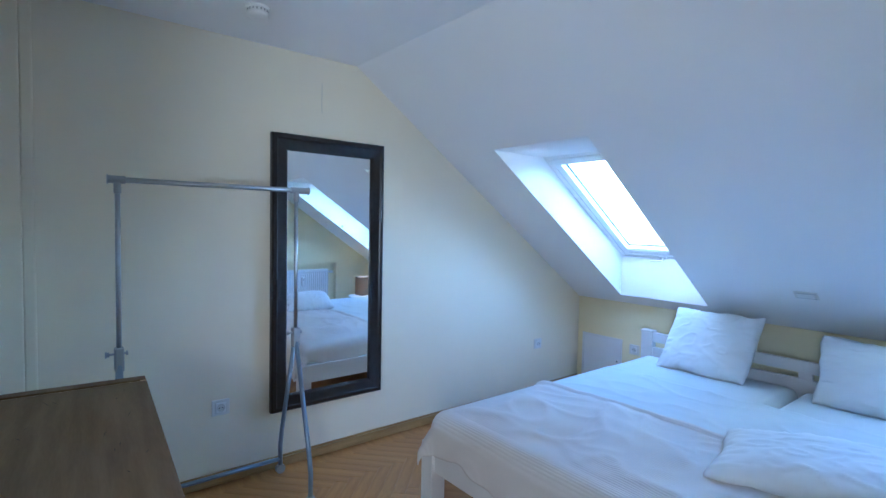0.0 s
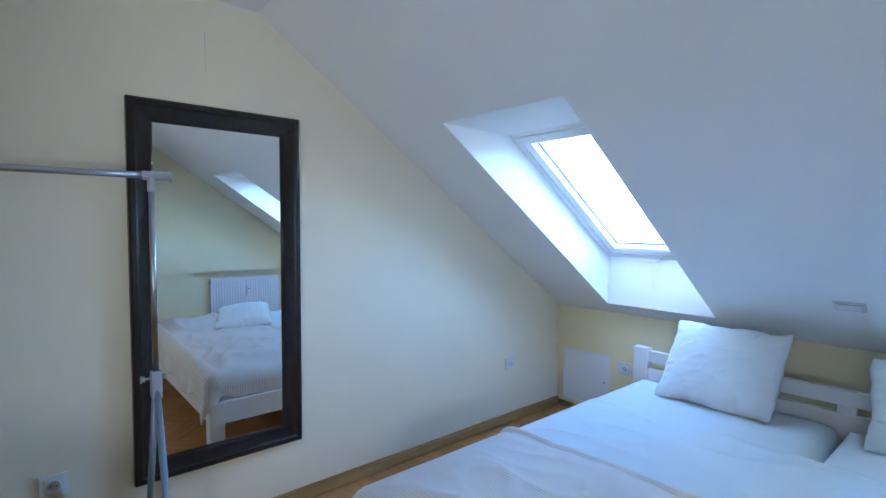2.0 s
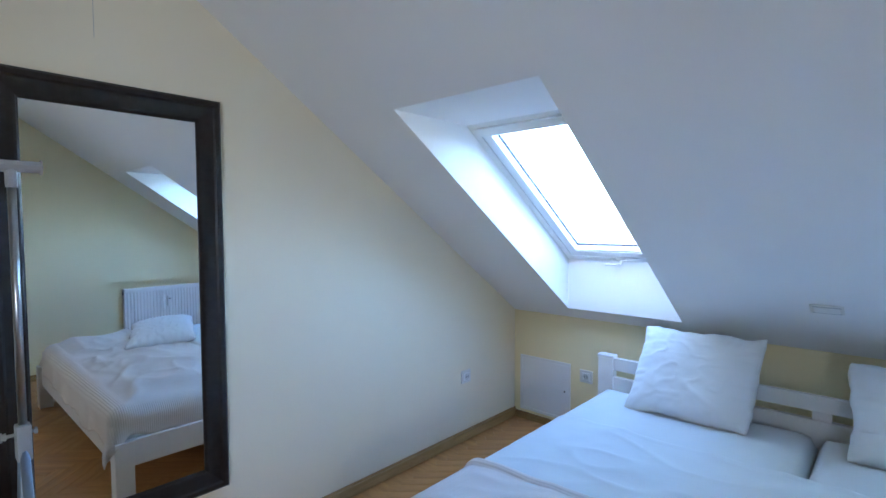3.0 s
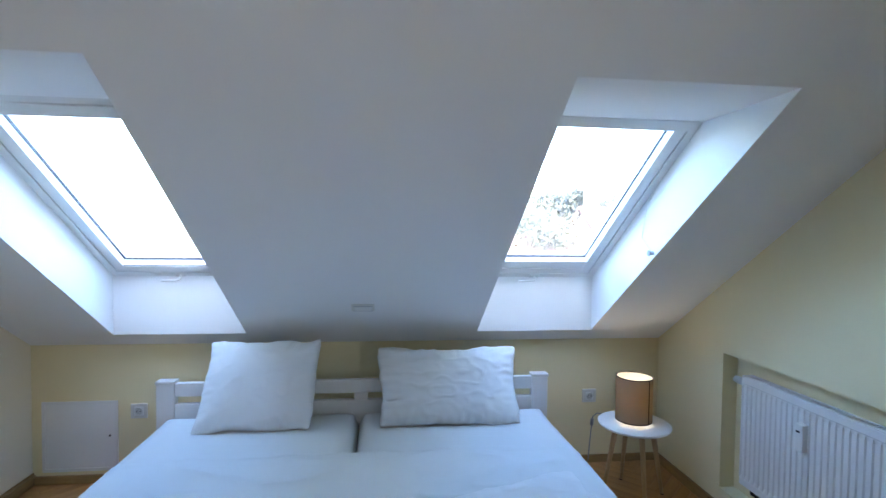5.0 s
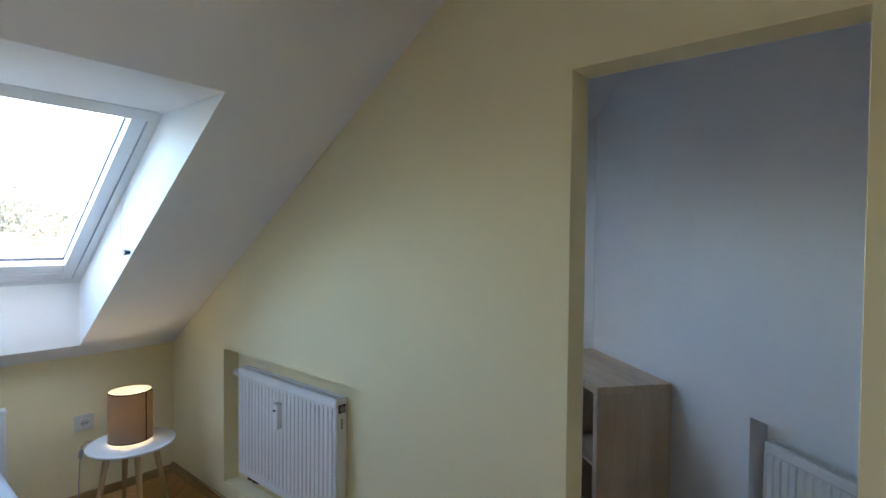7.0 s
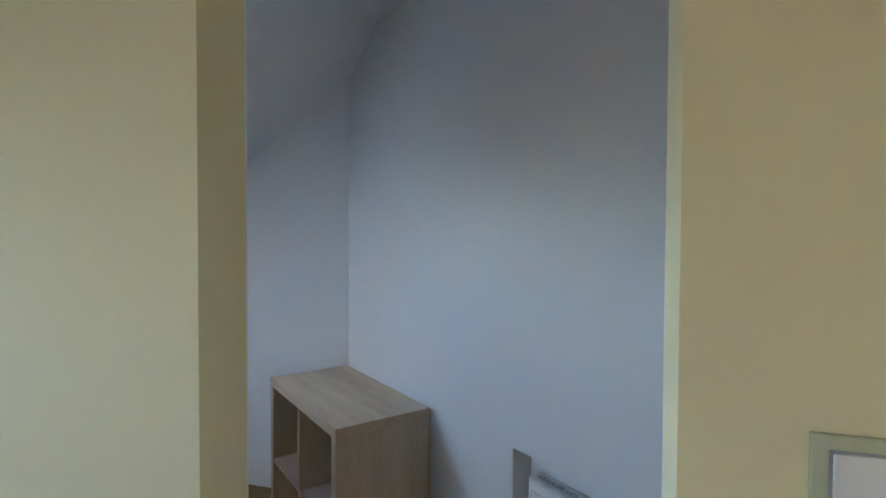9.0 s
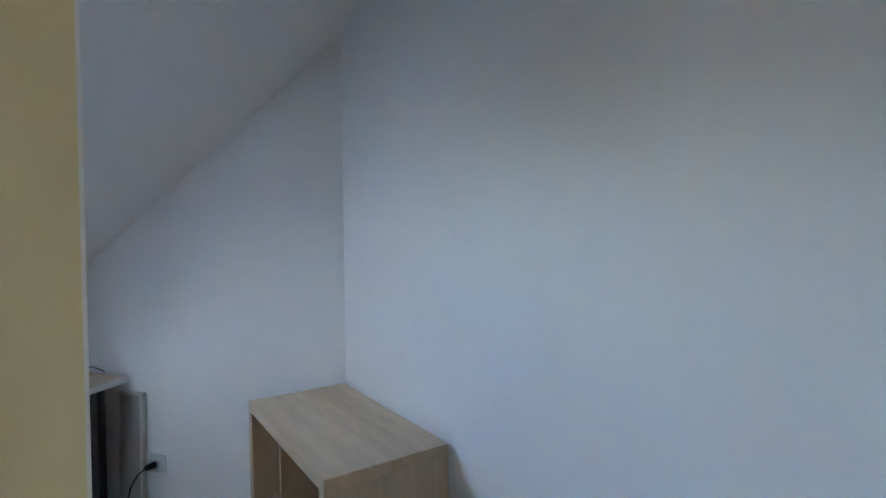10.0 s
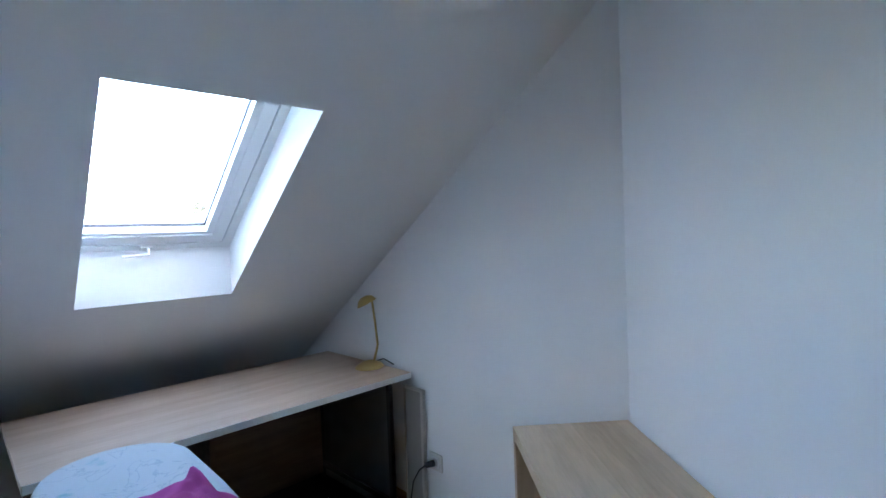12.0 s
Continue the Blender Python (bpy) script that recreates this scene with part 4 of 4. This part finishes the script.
def slope_vent():
    """Small slotted vent cover on the slope over the bed."""
    y = -0.402
    top = thing("vent_cover", "small grey-white slotted vent on the sloping ceiling", "vent",
                Matrix(((1, 0, 0, 1.936), (0, -COS, SIN, y), (0, SIN, COS, roof(y)), (0, 0, 0, 1))))
    part("rim", boxed(-0.062, 0.062, -0.036, 0.040, -0.006, 0.0, bevel=0.002), SOCKET, top)
    part("insert", boxed(-0.046, 0.046, -0.024, 0.020, -0.011, -0.005, bevel=0.003), PVC, top)
    for k in (-0.030, 0.027):
        part("slot", boxed(-0.052, 0.052, k - 0.003, k + 0.003, -0.0075, -0.005), PALE_SEAL, top)
    return top


slope_vent()


def light_switch():
    y, z = -3.508, 1.233
    top = thing("light_switch", "white rocker switch in a pale glass square frame", "switch", facing_x(W, y, z, -1))
    part("plate", boxed(-0.041, 0.041, -0.010, 0, -0.041, 0.041, bevel=0.003), GLASS_FRAME, top, "greenish glass frame")
    part("surround", boxed(-0.026, 0.026, -0.0115, -0.009, -0.026, 0.026, bevel=0.001), GREY_PLASTIC, top)
    part("rocker", boxed(-0.0235, 0.0235, -0.016, -0.011, -0.0235, 0.0235, bevel=0.003), PVC, top)
    return top


GLASS_FRAME = material("pale_green_glass", (0.52, 0.53, 0.36), 0.12, vary=0.02, bump=0.0)
light_switch()
# small catch and pull cord on the well of the second skylight
b = tube(bmesh.new(), [(3.356, -0.838, 1.427), (3.338, -0.838, 1.427)], 0.010, seg=10)
tube(b, [(3.338, -0.838, 1.427), (3.332, -0.838, 1.427)], 0.014, seg=10)
tagged(part("cord_catch", b, GREY_PLASTIC), "small grey cord catch on the skylight well", "catch")
b = tube(bmesh.new(), [(3.348, -0.838, 1.43), (3.349, -0.74, 1.50), (3.350, -0.78, 1.66), (3.350, -0.92, 1.80), (3.345, -1.05, 1.90)], 0.0018, seg=5)
tagged(part("blind_cord", b, PVC), "thin white cord hanging in the skylight well", "cord")
b = boxed(0.0002, 0.0012, -2.676, -2.6745, 2.16, 2.338)
tagged(part("wall_crack", b, GREY_PLASTIC), "fine hairline crack in the plaster above the mirror", "crack", kind="structure")


# ---- study things ----
def cube_shelf():
    """Two by two cube shelf along the slanting wall, open side to the room."""
    L, D, H, t = 0.80, 0.405, 0.79, 0.038
    org = CORNER + DIAG * 0.012 - DN * 0.012
    m = Matrix(((DIAG.x, -DN.x, 0, org.x), (DIAG.y, -DN.y, 0, org.y), (0, 0, 1, 0), (0, 0, 0, 1)))
    top = thing("cube_shelf", "low birch veneer cube shelf with four open bays", "shelf", m)
    part("top_board", boxed(0, L, 0, D, H - t, H, bevel=0.002), BIRCH_STAVES, top)
    part("bottom_board", boxed(0, L, 0, D, 0, t, bevel=0.002), BIRCH, top)
    part("side_board", boxed(0.0015, t, 0.001, D - 0.001, t, H - t), BIRCH_UP, top)
    part("side_board", boxed(L - t, L - 0.0015, 0.001, D - 0.001, t, H - t), BIRCH_UP, top)
    part("divider", boxed(L / 2 - 0.008, L / 2 + 0.008, 0.004, D - 0.003, t, H - t), BIRCH_UP, top)
    part("shelf_board", boxed(t, L / 2 - 0.008, 0.004, D - 0.004, H / 2 - 0.008, H / 2 + 0.008), BIRCH, top)
    part("shelf_board", boxed(L / 2 + 0.008, L - t, 0.004, D - 0.004, H / 2 - 0.008, H / 2 + 0.008), BIRCH, top)
    part("back_panel", boxed(t, L - t, 0.001, 0.006, t, H - t), DARK_BOX, top)
    return top


BIRCH_UP = wood("birch_veneer_upright", (0.50, 0.37, 0.24), (0.64, 0.50, 0.35), 0.45, (9, 9, 1), 1.2)
cube_shelf()


def desk():
    x0, x1, d, h = 0.0, 1.56, 0.80, 0.75
    m = Matrix.Translation((4.078, -0.925, 0)) @ Matrix.Rotation(radians(3.4), 4, "Z")
    top = thing("desk", "long desk with a birch top and dark steel legs", "desk", m)
    part("desktop", boxed(x0, x1, 0, d, h - 0.03, h, bevel=0.002), BIRCH, top)
    part("edge_band", boxed(x0 + 0.002, x1 - 0.002, -0.0025, 0.0, h - 0.029, h - 0.001), PVC, top, "pale grey front edge band")
    for x in (0.12, 1.43):
        for y in (0.04, d - 0.08):
            part("leg", boxed(x + 0.008, x + 0.032, y, y + 0.025, 0, h - 0.03, bevel=0.003), STEEL_DARK, top)
        part("foot_bar", boxed(x + 0.005, x + 0.035, 0.065, d - 0.08, 0.08, 0.11), STEEL_DARK, top)
    part("modesty_panel", boxed(0.05, 1.43, d - 0.10, d - 0.082, 0.05, h - 0.03), DARK_BOX, top, "dark brown rear panel")
    # added sheet: the wall's shade under the desk is put into its grey
    part("side_panel", boxed(1.446, 1.458, 0.068, d - 0.105, 0.03, h - 0.03), WALL_SHADE, top, "dark grey sheet standing in for wall shade")
    part("side_panel", boxed(0.62, 0.64, 0.22, d - 0.10, 0.02, h - 0.03), DARK_BOX, top, "dark brown inner panel")
    return top


WALL_SHADE = material("wall_shade_grey", (0.15, 0.15, 0.155), 0.6, vary=0.1, bump=0.0005)
desk()
# thin black sheet laid over the parquet under the desk
FLOOR_SHEET = material("black_floor_cover", (0.035, 0.033, 0.035), 0.95, vary=0.25, scale=14, bump=0.006, fine=180, spec=0.1)
tagged(part("black_sheet", boxed(4.14, 5.63, -0.83, 0.36, 0.0005, 0.010, bevel=0.003), FLOOR_SHEET), "thin black sheet on the floor under the desk", "rug")


PALE_STRIP = material("pale_painted_wood", (0.58, 0.55, 0.50), 0.6, vary=0.05, bump=0.0005)
GREY_BOARD = material("grey_hardboard", (0.36, 0.34, 0.31), 0.7, vary=0.06, bump=0.001)


def leaning_board():
    """White framed board leaning on the wall beside the desk."""
    m = Matrix.Translation((5.648, -0.914, 0)) @ Matrix.Rotation(radians(91.2), 4, "Z") @ Matrix.Rotation(radians(0.8), 4, "X")
    top = thing("leaning_panel", "narrow grey board in a pale frame leaning on the wall", "board", m)
    part("panel", boxed(0.012, 0.140, 0.008, 0.018, 0.010, 0.655), GREY_BOARD, top)
    for a in ((0, 0.016, 0, 0.667), (0.140, 0.150, 0, 0.667), (0.016, 0.140, 0, 0.012), (0.016, 0.140, 0.655, 0.667)):
        part("frame_strip", boxed(a[0], a[1], 0, 0.022, a[2], a[3]), PALE_STRIP, top)
    return top


leaning_board()


def desk_lamp():
    """Brass task lamp: oval foot, bent stem, shallow domed head."""
    x, y, z = 5.545, -0.580, 0.75
    top = thing("desk_lamp", "slim brass desk lamp with a domed head on the desk", "lamp", Matrix.Translation((x, y, z)))
    b = lathe(bmesh.new(), [(0.001, 0.0), (0.072, 0.0), (0.074, 0.006), (0.060, 0.020), (0.035, 0.032), (0.014, 0.038), (0.001, 0.039)], 36)
    for v in b.verts:
        v.co.x *= 1.12
    part("foot", b, BRASS, top, smooth=True)
    part("stem", tube(bmesh.new(), [(0.018, -0.016, 0.030), (0.030, -0.026, 0.085), (0.036, -0.032, 0.125), (0.030, -0.026, 0.24), (0.020, -0.018, 0.375)], 0.0065, 0.0055), BRASS, top, smooth=True)
    b = lathe(bmesh.new(), [(0.001, 0.042), (0.018, 0.041), (0.042, 0.028), (0.055, 0.006), (0.058, 0.0), (0.054, 0.002), (0.040, 0.024), (0.001, 0.036)], 32)
    head = part("head", b, BRASS, top, smooth=True)
    head.matrix_basis = Matrix.Translation((0.0, 0.0, 0.350)) @ Euler((radians(-16), radians(-20), 0)).to_matrix().to_4x4()
    part("lens", lathe(bmesh.new(), [(0.001, 0.004), (0.036, 0.004), (0.036, 0.010), (0.001, 0.012)], 24), PVC, head)
    return top


desk_lamp()
b = tube(bmesh.new(), [(5.60, -0.575, 0.775), (5.625, -0.60, 0.785), (5.645, -0.64, 0.765), (5.648, -0.66, 0.758)], 0.003, seg=6)
tagged(part("lamp_cable", b, BLACK_RUBBER, smooth=True), "short black cable behind the desk lamp", "cable")
socket(Matrix.Translation((5.658, -0.985, 0.318)) @ Matrix.Rotation(radians(-90), 4, "Z"), "white wall socket below the desk edge")
b = tube(bmesh.new(), [(5.645, -0.975, 0.312), (5.60, -0.965, 0.312)], 0.017, 0.013, seg=12)
tube(b, [(5.60, -0.965, 0.312), (5.575, -0.945, 0.29), (5.57, -0.90, 0.22), (5.575, -0.87, 0.12), (5.56, -0.84, 0.02), (5.50, -0.80, 0.006)], 0.0035, seg=6)
tagged(part("power_cable", b, BLACK_RUBBER, smooth=True), "black plug and cable in the wall socket", "cable")


def ironing_board():
    """Ironing board with a rounded tip in a veined cotton cover, on crossed steel legs."""
    m = Matrix.Translation((4.285, -1.005, 0)) @ Matrix.Rotation(radians(1), 4, "Z")
    top = thing("ironing_board", "ironing board with a white teal-veined cotton cover", "ironing board", m)
    h = 0.82
    out = []
    for k in range(25):
        a = math.pi * k / 24
        out.append((0.195 * math.cos(a), -0.205 + 0.205 * math.sin(a)))
    out += [(-0.20, -0.5), (-0.19, -0.86), (0.19, -0.86), (0.20, -0.5)]
    b = bmesh.new()
    ring_low = [b.verts.new((x * 0.97, y * 0.99, h - 0.028)) for x, y in out]
    ring_mid = [b.verts.new((x, y, h - 0.012)) for x, y in out]
    ring_up = [b.verts.new((x * 0.965, -0.2 + (y + 0.2) * 0.97, h)) for x, y in out]
    n = len(out)
    for r, q in ((ring_low, ring_mid), (ring_mid, ring_up)):
        for i in range(n):
            b.faces.new((r[i], r[(i + 1) % n], q[(i + 1) % n], q[i]))
    b.faces.new(ring_up), b.faces.new(ring_low[::-1])
    bmesh.ops.recalc_face_normals(b, faces=b.faces[:])
    part("cover", b, MARBLE, top)
    for s in (-1, 1):
        part("leg", tube(bmesh.new(), [(0.12 * s, -0.12, 0.01), (0.10 * s, -0.75, h - 0.03)], 0.011), CHROME, top, smooth=True)
        part("leg", tube(bmesh.new(), [(0.15 * s, -0.82, 0.01), (0.07 * s, -0.2, h - 0.03)], 0.011), CHROME, top, smooth=True)
    return top


ironing_board()


def folded_cloth():
    """A loosely folded magenta garment on the ironing board."""
    b = bmesh.new()
    nx, ny = 36, 28
    g = []
    for i in range(nx + 1):
        row = []
        for j in range(ny + 1):
            u, v = i / nx, j / ny
            x, y = -0.13 + 0.29 * u, -0.02 - 0.24 * v
            z = 0.030 + 0.022 * noise.noise((u * 4, v * 3, 5)) + 0.030 * max(0, noise.noise((u * 2.2 + 4, v * 6, 1)))
            e = min(u, 1 - u, v, 1 - v)
            z += 0.006 * math.sin(26 * v + 6 * noise.noise((u * 3, v * 2, 8)))
            z *= min(1.0, e * 9 + 0.05)
            z += 0.043 * math.exp(-((u - 0.94) / 0.06) ** 2 - ((v - 0.12) / 0.16) ** 2)
            x += 0.02 * noise.noise((v * 5, 1, u))
            row.append((x, y, z))
        g.append(row)
    vs = [[b.verts.new(p) for p in row] for row in g]
    for i in range(nx):
        for j in range(ny):
            b.faces.new((vs[i][j], vs[i][j + 1], vs[i + 1][j + 1], vs[i + 1][j]))
    bmesh.ops.recalc_face_normals(b, faces=b.faces[:])
    ob = part("folded_garment", b, PINK, smooth=True)
    md = ob.modifiers.new("thickness", "SOLIDIFY")
    md.thickness, md.offset = 0.004, 1
    ob.matrix_basis = Matrix.Translation((4.270, -1.475, 0.823)) @ Matrix.Rotation(radians(14), 4, "Z")
    tagged(ob, "crumpled magenta garment folded on the ironing board", "clothes")


folded_cloth()

# ---- outside ----
tagged(part("ground", boxed(-400, 400, 3, 800, -10.2, -10), GRASS), "distant garden ground below the roof", "ground", kind="structure")


def house(x, y, w, d, h, yaw, label):
    top = thing("house", label, "house", Matrix.Translation((x, y, -10)) @ Matrix.Rotation(radians(yaw), 4, "Z"), group="houses outside")
    part("wall", boxed(-w / 2, w / 2, -d / 2, d / 2, 0, h), FACADE, top)
    b = bmesh.new()
    e, r = 0.5, d * 0.42
    hexa(b, [(-w / 2 - e, -d / 2 - e, h - 0.3), (w / 2 + e, -d / 2 - e, h - 0.3), (w / 2 + e, 0, h + r), (-w / 2 - e, 0, h + r)], (0, 0, 0.25))
    hexa(b, [(-w / 2 - e, d / 2 + e, h - 0.3), (w / 2 + e, d / 2 + e, h - 0.3), (w / 2 + e, 0, h + r), (-w / 2 - e, 0, h + r)], (0, 0, 0.25))
    roof_ob = part("roof", b, ROOF_TILE, top)
    part("chimney", boxed(-w * 0.47, -w * 0.47 + 0.9, -0.4, 0.5, h + r * 0.4, h + r + 2.0), FACADE, roof_ob)
    part("gable", hexa(bmesh.new(), [(-w / 2, -d / 2, h), (-w / 2, d / 2, h), (-w / 2, 0.01, h + r - 0.1), (-w / 2, -0.01, h + r - 0.1)], (0.2, 0, 0)), FACADE, top)
    part("gable", hexa(bmesh.new(), [(w / 2, -d / 2, h), (w / 2, d / 2, h), (w / 2, 0.01, h + r - 0.1), (w / 2, -0.01, h + r - 0.1)], (-0.2, 0, 0)), FACADE, top)
    for zz in (1.2, 4.0):
        for k in (-0.3, 0.0, 0.3):
            part("window", boxed(w * k - 0.5, w * k + 0.5, -d / 2 - 0.05, -d / 2 + 0.05, zz, zz + 1.3), DARK_GAP, top)
    return top


def dormer(parent, x, y, z, w, deep):
    """Small white gabled dormer standing out of a roof slope."""
    ob = part("dormer", hexa(bmesh.new(), [(x - w / 2, y, z - w), (x + w / 2, y, z - w), (x + w / 2, y, z - w * 0.5), (x - w / 2, y, z - w * 0.5)], (0, deep, 0)), PALE_SEAL, parent, "small pale gabled dormer")
    b = bmesh.new()
    for sx in (-1, 1):
        hexa(b, [(x + sx * w * 0.6, y - 0.2, z - w * 0.6), (x, y - 0.2, z), (x, y + deep, z), (x + sx * w * 0.6, y + deep, z - w * 0.6)], (0, 0, 0.12))
    part("dormer_roof", b, ROOF_TILE, ob)
    part("dormer_gable", hexa(bmesh.new(), [(x - w / 2, y + 0.01, z - w * 0.5), (x + w / 2, y + 0.01, z - w * 0.5), (x + 0.02, y + 0.01, z), (x - 0.02, y + 0.01, z)], (0, 0.1, 0)), PALE_SEAL, ob)


row_house = house(12.5, 37, 17, 7, 8.3, 0, "long pale house with a faded red tiled roof")
dormer(row_house, -2.0, -2.9, 10.2, 1.3, 2.4)
dormer(row_house, -6.1, -2.4, 11.0, 2.3, 2.4)
house(23, 38, 9, 8, 10.2, 8, "pale house with a red tiled roof among trees")
house(10.5, 57, 8, 7, 7.6, 84, "small pale gabled house between trees")
house(40, 60, 12, 9, 9.0, -12, "pale house with a red tiled roof beyond the garden")


def tree(x, y, h, seed, low=0.3, spread=1.0):
    rnd = random.Random(seed)
    top = thing("tree", "leafy autumn tree in the gardens outside", "tree", Matrix.Translation((x, y, -10)), group="trees outside")
    b = tube(bmesh.new(), [(0, 0, 0), (0.1, 0.1, h * 0.4), (0.0, 0.2, h * 0.85)], 0.28, 0.06, 8)
    ends = []
    for k in range(9):
        a, z = rnd.uniform(0, 6.28), h * rnd.uniform(low, max(0.7, low + 0.1))
        l = h * spread * rnd.uniform(0.18, 0.34)
        p = (math.cos(a) * l, math.sin(a) * l, z + l * rnd.uniform(0.4, 0.9))
        tube(b, [(0.05, 0.1, z), (p[0] * 0.5, p[1] * 0.5, z + (p[2] - z) * 0.6), p], 0.09, 0.02, 5)
        ends.append(p)
    part("trunk", b, BARK, top)
    ends.append((0, 0.2, h * 0.88))
    verts, faces = [], []
    for c in ends:
        for k in range(420):
            d = Vector((rnd.gauss(0, 1), rnd.gauss(0, 1), rnd.gauss(0, 0.8))) * h * 0.075 * spread
            p = Vector(c) + d
            s = rnd.uniform(0.10, 0.21)
            u = Vector((rnd.uniform(-1, 1), rnd.uniform(-1, 1), rnd.uniform(-1, 1))).normalized()
            v = u.orthogonal().normalized()
            i = len(verts)
            verts += [p + u * s, p + v * s * 0.6, p - u * s, p - v * s * 0.6]
            faces.append((i, i + 1, i + 2, i + 3))
    me = bpy.data.meshes.new("crown")
    me.from_pydata(verts, [], faces)
    me.materials.append(LEAVES)
    crown = new("crown", me)
    crown.parent = top


for k, (x, y, h) in enumerate(((4, 46, 15), (9, 50, 16.5), (8, 40, 14.2), (13, 44, 15.5), (12, 62, 17.5), (18, 50, 16.8), (22, 46, 15.6), (27, 48, 15.8),
                               (23, 60, 17.5), (31, 54, 16), (17, 70, 18.5), (28, 72, 18.5), (36, 48, 15), (-3, 52, 15), (42, 66, 16), (15, 38, 13.6))):
    tree(x, y, h + 0.8, 30 + k)
tree(18.35, 42, 16.6, 71, 0.74, 0.45)
tree(21.3, 41, 16.4, 72, 0.74, 0.45)

# ---- herringbone blocks ----
BL, BW, GAP = 0.42, 0.07, 0.0006


def block_mesh():
    b = boxed(GAP, BL - GAP, GAP, BW - GAP, -0.012, 0.0)
    bmesh.ops.bevel(b, geom=[e for e in b.edges if all(v.co.z > -0.001 for v in e.verts)], offset=0.0007, segments=1, affect="EDGES")
    me = bpy.data.meshes.new("parquet_block")
    b.to_mesh(me)
    b.free()
    me.materials.append(OAK)
    return me


BLOCK = block_mesh()
TURN = {0: Matrix.Rotation(radians(45), 4, "Z"), 1: Matrix.Rotation(radians(135), 4, "Z")}
rest = {0: ([], []), 1: ([], [])}
count = 0
src_v = [v.co.copy() for v in BLOCK.vertices]
src_f = [tuple(p.vertices) for p in BLOCK.polygons]
for row in range(-70, 70):
    for col in range(-14, 14):
        for kind in (0, 1):
            # herringbone in a frame turned by 45 degrees
            px, py = row * BW + col * BL, row * BW - col * BL
            if kind == 0:
                m = Matrix.Translation((px, py, 0))
            else:
                m = Matrix.Translation((px + BW, py + BW, 0)) @ Matrix.Rotation(radians(90), 4, "Z")
            m = Matrix.Translation((1.9, -1.9, 0)) @ Matrix.Rotation(radians(45), 4, "Z") @ m
            c = m @ Vector((BL / 2, BW / 2, 0))
            if not (0.02 < c.x < 5.66 and -4.3 < c.y < 0.35):
                continue
            near = (c.x < 1.15 and -3.5 < c.y < -0.05) or (3.0 < c.x < 3.87 and -1.15 < c.y < -0.05)
            if near and count < 300:
                ob = new("parquet_block", BLOCK)
                ob.parent = floor
                ob.matrix_basis = m
                count += 1
            else:
                vs_, fs_ = rest[kind]
                back, i = TURN[kind].inverted() @ m, len(vs_)
                vs_ += [back @ v for v in src_v]
                fs_ += [tuple(i + k for k in f) for f in src_f]
for kind, (vs_, fs_) in rest.items():
    me = bpy.data.meshes.new("parquet_rest")
    me.from_pydata(vs_, [], fs_)
    me.materials.append(OAK)
    ob = new("parquet_rest", me)
    ob.parent, ob.matrix_basis = floor, TURN[kind]
    tagged(ob, "further oak herringbone blocks", kind="stuff")
